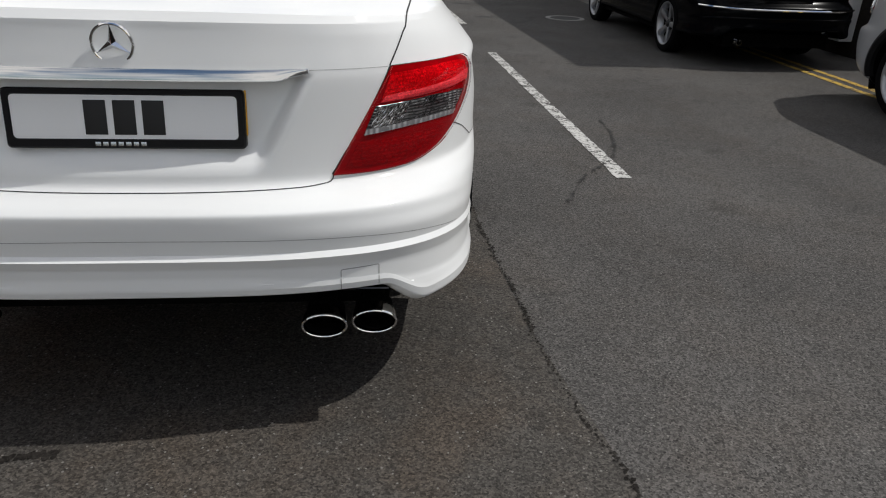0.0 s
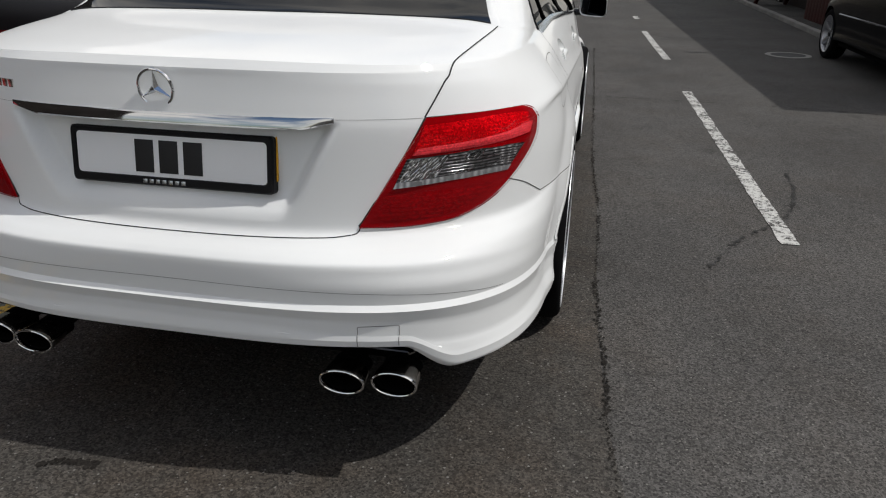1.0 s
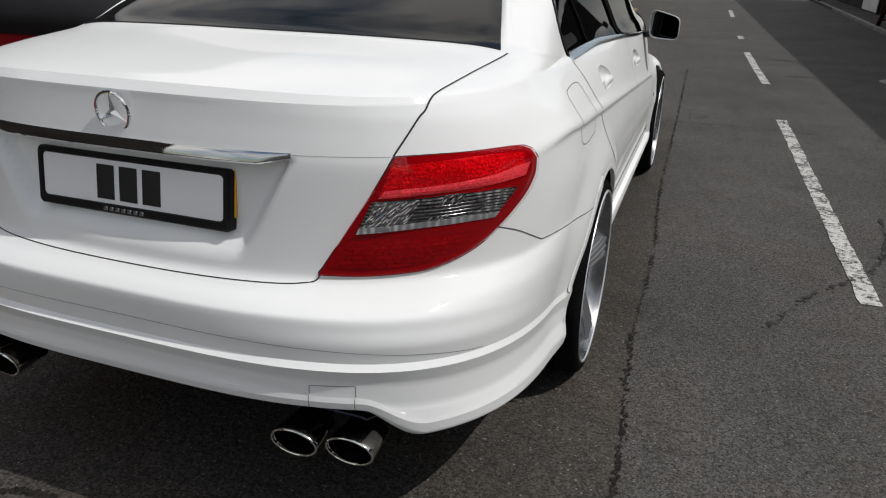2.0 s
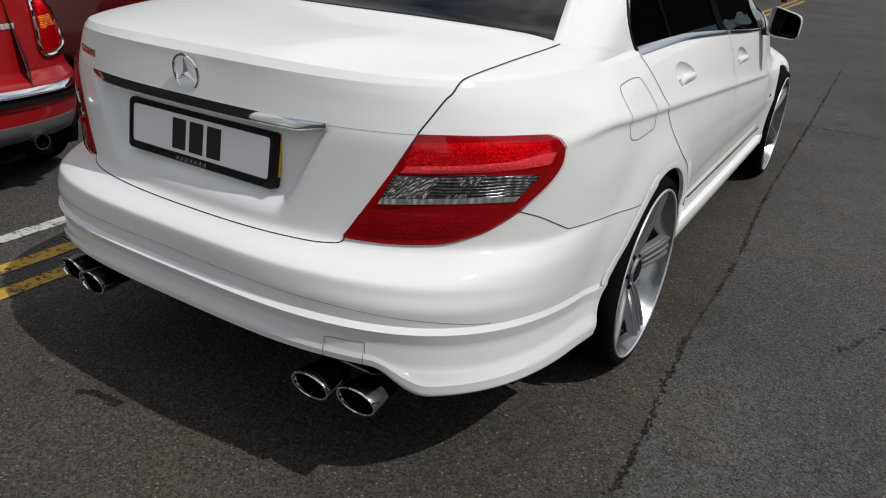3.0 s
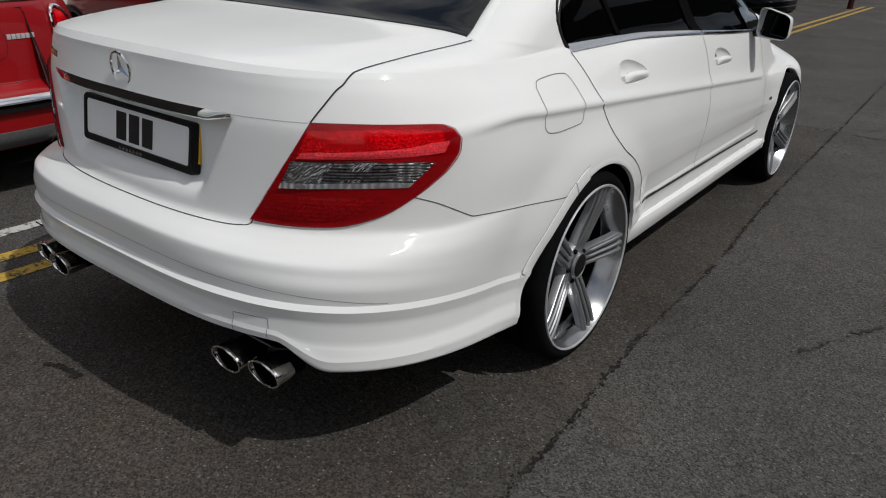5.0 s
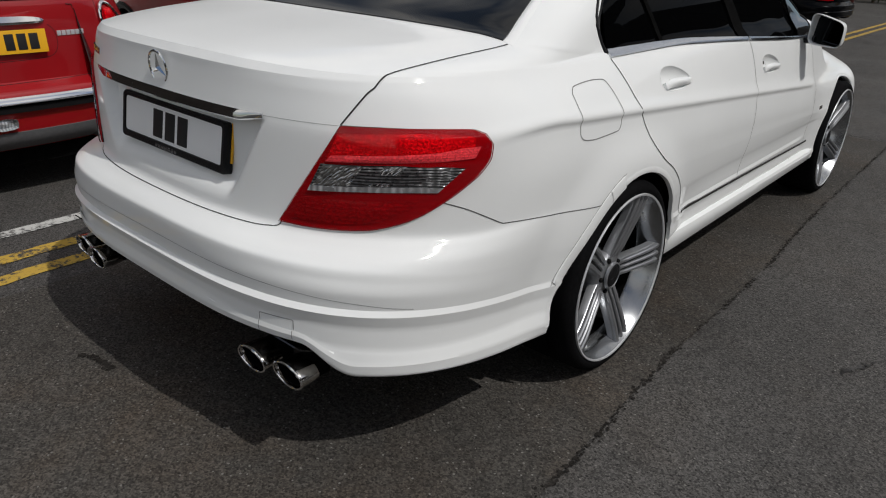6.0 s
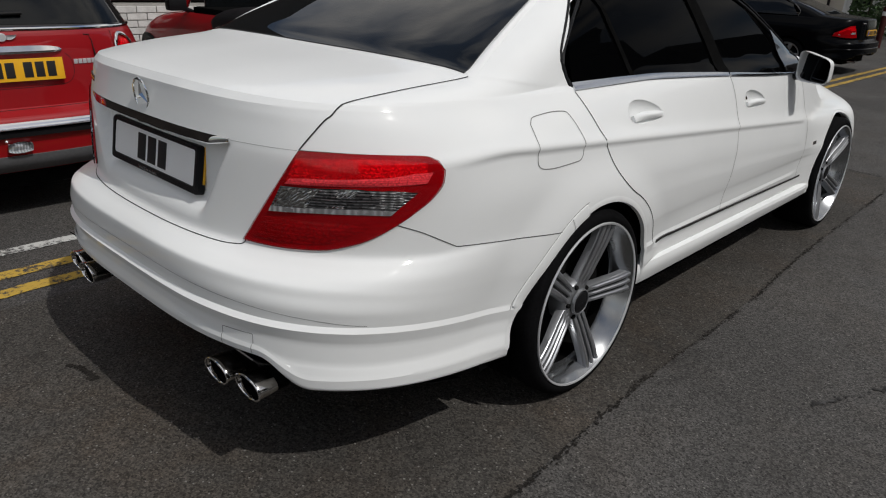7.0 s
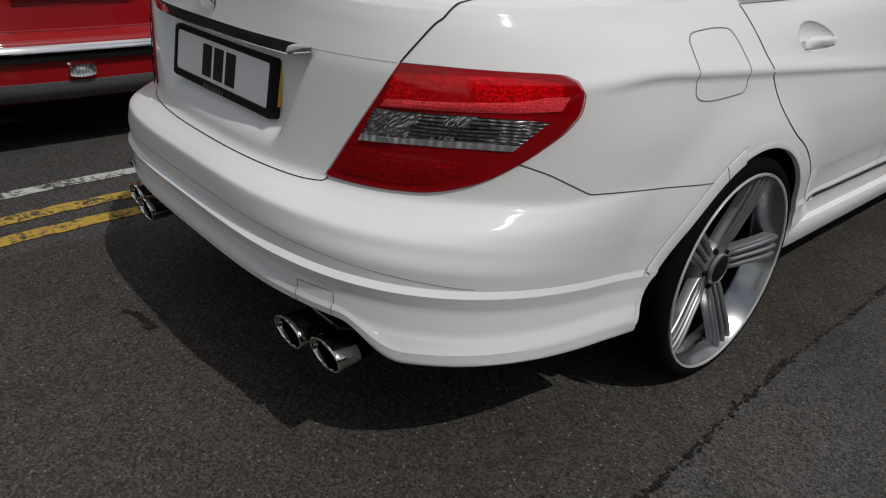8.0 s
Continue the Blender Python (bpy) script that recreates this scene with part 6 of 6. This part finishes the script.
def red_hut():
    h = thing("timber_hut", "dark red boarded hut against the wall", "hut", pose(4.85, 10.9, .07))
    for i in range(16):
        part("board", boxes(((0, i * .2 + .004, 0), (.03, (i + 1) * .2 - .004, 2.3)), bevel=.004), RUST_RED, h)
    part("side_wall", boxes(((0.03, 0, 0), (.58, .05, 2.3)), ((0.03, 3.15, 0), (.58, 3.2, 2.3)), bevel=.005), RUST_RED, h)
    part("hut_roof", boxes(((-.1, -.1, 2.3), (.60, 3.3, 2.4)), bevel=.01), DARK_WALL, h)


def bollard(x, y, h=1.0):
    b = thing("bollard", "red painted steel bollard", "bollard", pose(x, y, 0), "red bollards")
    part("post", lathe([(0, h), (.055, h), (.07, h - .03), (.07, .03), (.085, .0)], 20, "Z"), RUST_RED, b)
    part("band", lathe([(.0715, h - .12), (.0715, h - .22)], 20, "Z"), WHITE_PAINT, b)


def pale_block():
    # stand-in block for an unidentified pale surface beyond the black saloon
    c = thing("pale_block", "plain white block standing in for a pale surface behind the black car", "cabinet", pose(6.05, 6.10, .17))
    part("block_body", boxes(((-.16, 0, 0), (.0, .36, 1.1)), bevel=.01), WHITE_PAINT, c)
    part("block_front", boxes(((-.172, .02, .03), (-.16, .34, 1.07)), bevel=.004), WHITE_PAINT, c)


pale_block()
kerb_line()
garage_door(18.9, 2.6)
garage_door(22.6, 2.6)
iron_stair()
red_hut()
bollard(-1.45, 20.7)
bollard(-2.75, 20.2)
bollard(4.75, 30.2, 1.6)
bollard(5.05, 31.2, 1.6)


def manhole():
    m = structure("manhole_cover", lathe([(0, .006), (.16, .006), (.21, .006), (.215, .003)], 36, "Z"), material("cast_iron", (0.03, 0.03, 0.03), .7, grain=.3, wear=.3), "dark iron cover in a pale concrete ring", "manhole cover")
    m.matrix_basis = pose(3.48, 8.98, .004)
    part("concrete_ring", lathe([(.22, .006), (.285, .006), (.29, .002)], 36, "Z"), material("pale_concrete", (.26, .255, .24), .85, grain=.15, wear=.2), m)


manhole()


def brick_wall():
    """White painted bricks in stretcher bond, with a black fascia over them."""
    w = structure("wall_west", boxes(((-6.3, .2, 0), (-6.014, 9.0, .86))), MORTAR, "white painted brick wall behind the parked cars", "wall")
    me = None
    for r in range(11):
        for i in range(24):
            y = 1.45 + i * .225 + (.1125 if r % 2 else 0)
            if me is None:
                ob = part("brick", boxes(((-.012, -.1075, -.0325), (.02, .1075, .0325)), bevel=.004), BRICK, w, smooth=False)
                me = ob.data
            else:
                ob = new("brick", me)
                ob.parent = w
            ob.matrix_basis = pose(-6.012 + random.uniform(-.0015, .0015), y, .045 + r * .075)
    structure("wall_shopfront", boxes(((-6.4, -8, .86), (-6.1, 24, 4.2)), ((-6.3, -8, 0), (-6.02, .2, .86)), ((-6.3, 9.0, 0), (-6.02, 24, .86))), DARK_WALL, "dark shop front above a low wall", "wall")
    sign = thing("shop_sign", "black sign board with worn white characters", "sign", pose(-6.05, 1.2, .88))
    part("sign_board", boxes(((-.03, 0, 0), (.0, 6.0, .50)), bevel=.006), GLOSS_BLACK, sign)
    for i in range(16):
        part("sign_bar", boxes(((.0, .22 + i * .33, .16), (.006, .42 + i * .33, .36)), bevel=.002), WHITE_PAINT, sign)


brick_wall()


def roof_post(y, h):
    p = thing("roof_post", "thin dark steel post on the workshop parapet", "post", pose(5.72 if y > 13 else 6.2, y, 4.80 + (y - 5.4) * .0526), "posts on the parapet")
    part("post", lathe([(0, h), (.05, h), (.055, h - .02), (.055, -.04)], 16, "Z"), DARK_WALL, p)
    part("base_plate", boxes(((-.09, -.09, -.03), (.09, .09, .012)), bevel=.004), DARK_WALL, p)


roof_post(9.15, .62)
roof_post(10.85, .78)


def far_house():
    h = thing("rendered_house", "cream rendered house with white door and windows", "house", pose(-13.0, 26.0, 0))
    part("wall", boxes(((0, 0, 0), (11.2, 6, 5.2))), RENDER, h)
    bm = bmesh.new()
    vs = [bm.verts.new(c) for c in ((-.3, -.3, 5.2), (11.5, -.3, 5.2), (11.5, 6.3, 5.2), (-.3, 6.3, 5.2), (-.3, 3, 7.4), (11.5, 3, 7.4))]
    for f in ((0, 1, 5, 4), (2, 3, 4, 5), (0, 4, 3), (1, 2, 5), (0, 3, 2, 1)):
        bm.faces.new([vs[i] for i in f])
    part("roof", bm, material("slate", (.06, .055, .06), .8, grain=.2, wear=.2), h, smooth=False)
    for x, z, w, hh in ((1.2, .9, 1.3, 1.2), (4.2, .9, 1.3, 1.2), (9.4, .95, 1.2, 1.2), (1.2, 3.3, 1.3, 1.1), (4.6, 3.3, 1.3, 1.1), (8.4, 3.3, 1.3, 1.1)):
        win = new("window")
        win.parent = h
        win.matrix_basis = pose(x, 0, z)
        part("window_frame", boxes(((0, -.04, 0), (.07, .02, hh)), ((w - .07, -.04, 0), (w, .02, hh)), ((0, -.04, 0), (w, .02, .07)), ((0, -.04, hh - .07), (w, .02, hh)), ((w / 2 - .03, -.035, 0), (w / 2 + .03, .02, hh))), WHITE_PAINT, win)
        part("pane", boxes(((.05, -.012, .05), (w - .05, .0, hh - .05))), GLASS, win)
        part("sill", boxes(((-.08, -.12, -.08), (w + .08, 0, 0)), bevel=.01), WHITE_PAINT, win)
    d = new("front_door")
    d.parent = h
    d.matrix_basis = pose(7.75, 0, 0)
    part("door_frame", boxes(((-.08, -.05, 0), (0, .02, 2.1)), ((.85, -.05, 0), (.93, .02, 2.1)), ((-.08, -.05, 2.03), (.93, .02, 2.1))), WHITE_PAINT, d)
    part("door_leaf", boxes(((0, -.025, 0), (.85, 0, 2.03)), bevel=.006), WHITE_PAINT, d)
    for i in range(3):
        part("door_pane", boxes(((.14, -.035, .25 + i * .6), (.71, -.024, .70 + i * .6)), bevel=.004), GLASS, d)
    part("drainpipe", tube([(7.2, -.08, 0), (7.2, -.08, 5.1)], .045, 8), DARK_WALL, h)


far_house()


def leafy(name, label, category, at, size, count, seed):
    """A clipped bush: a short stem and a crown of many small leaves with an uneven outline."""
    t = thing(name, label, category, at)
    part("trunk", lathe([(.0, size[2] * .7), (.03, size[2] * .6), (.05, 0)], 10, "Z"), material("bark", (.06, .045, .03), .9, grain=.3), t)
    rng = random.Random(seed)
    bm = bmesh.new()
    for i in range(count):
        a, b, r = rng.uniform(0, 6.283), math.acos(rng.uniform(-.9, 1)), rng.uniform(.72, 1.05)
        p = Vector((size[0] * math.sin(b) * math.cos(a), size[1] * math.sin(b) * math.sin(a), size[2] * .55 + size[2] * .5 * math.cos(b))) * r
        p.z = max(p.z, .1)
        m = Matrix.Translation(p) @ Euler((rng.uniform(0, 6), rng.uniform(0, 6), rng.uniform(0, 6))).to_matrix().to_4x4()
        l = rng.uniform(.05, .10)
        vs = [bm.verts.new(m @ Vector(c)) for c in ((0, -l, 0), (l * .45, 0, l * .15), (0, l, 0), (-l * .45, 0, l * .15))]
        bm.faces.new(vs)
    part("crown", bm, LEAF, t, smooth=False)


leafy("bush", "dark green clipped bush beside the house door", "bush", pose(-4.3, 25.0, 0), (.55, .5, 1.7), 900, 3)
leafy("hedge", "low dark green hedge before the house", "hedge", pose(-3.1, 24.6, 0), (1.2, .5, .9), 1100, 5)
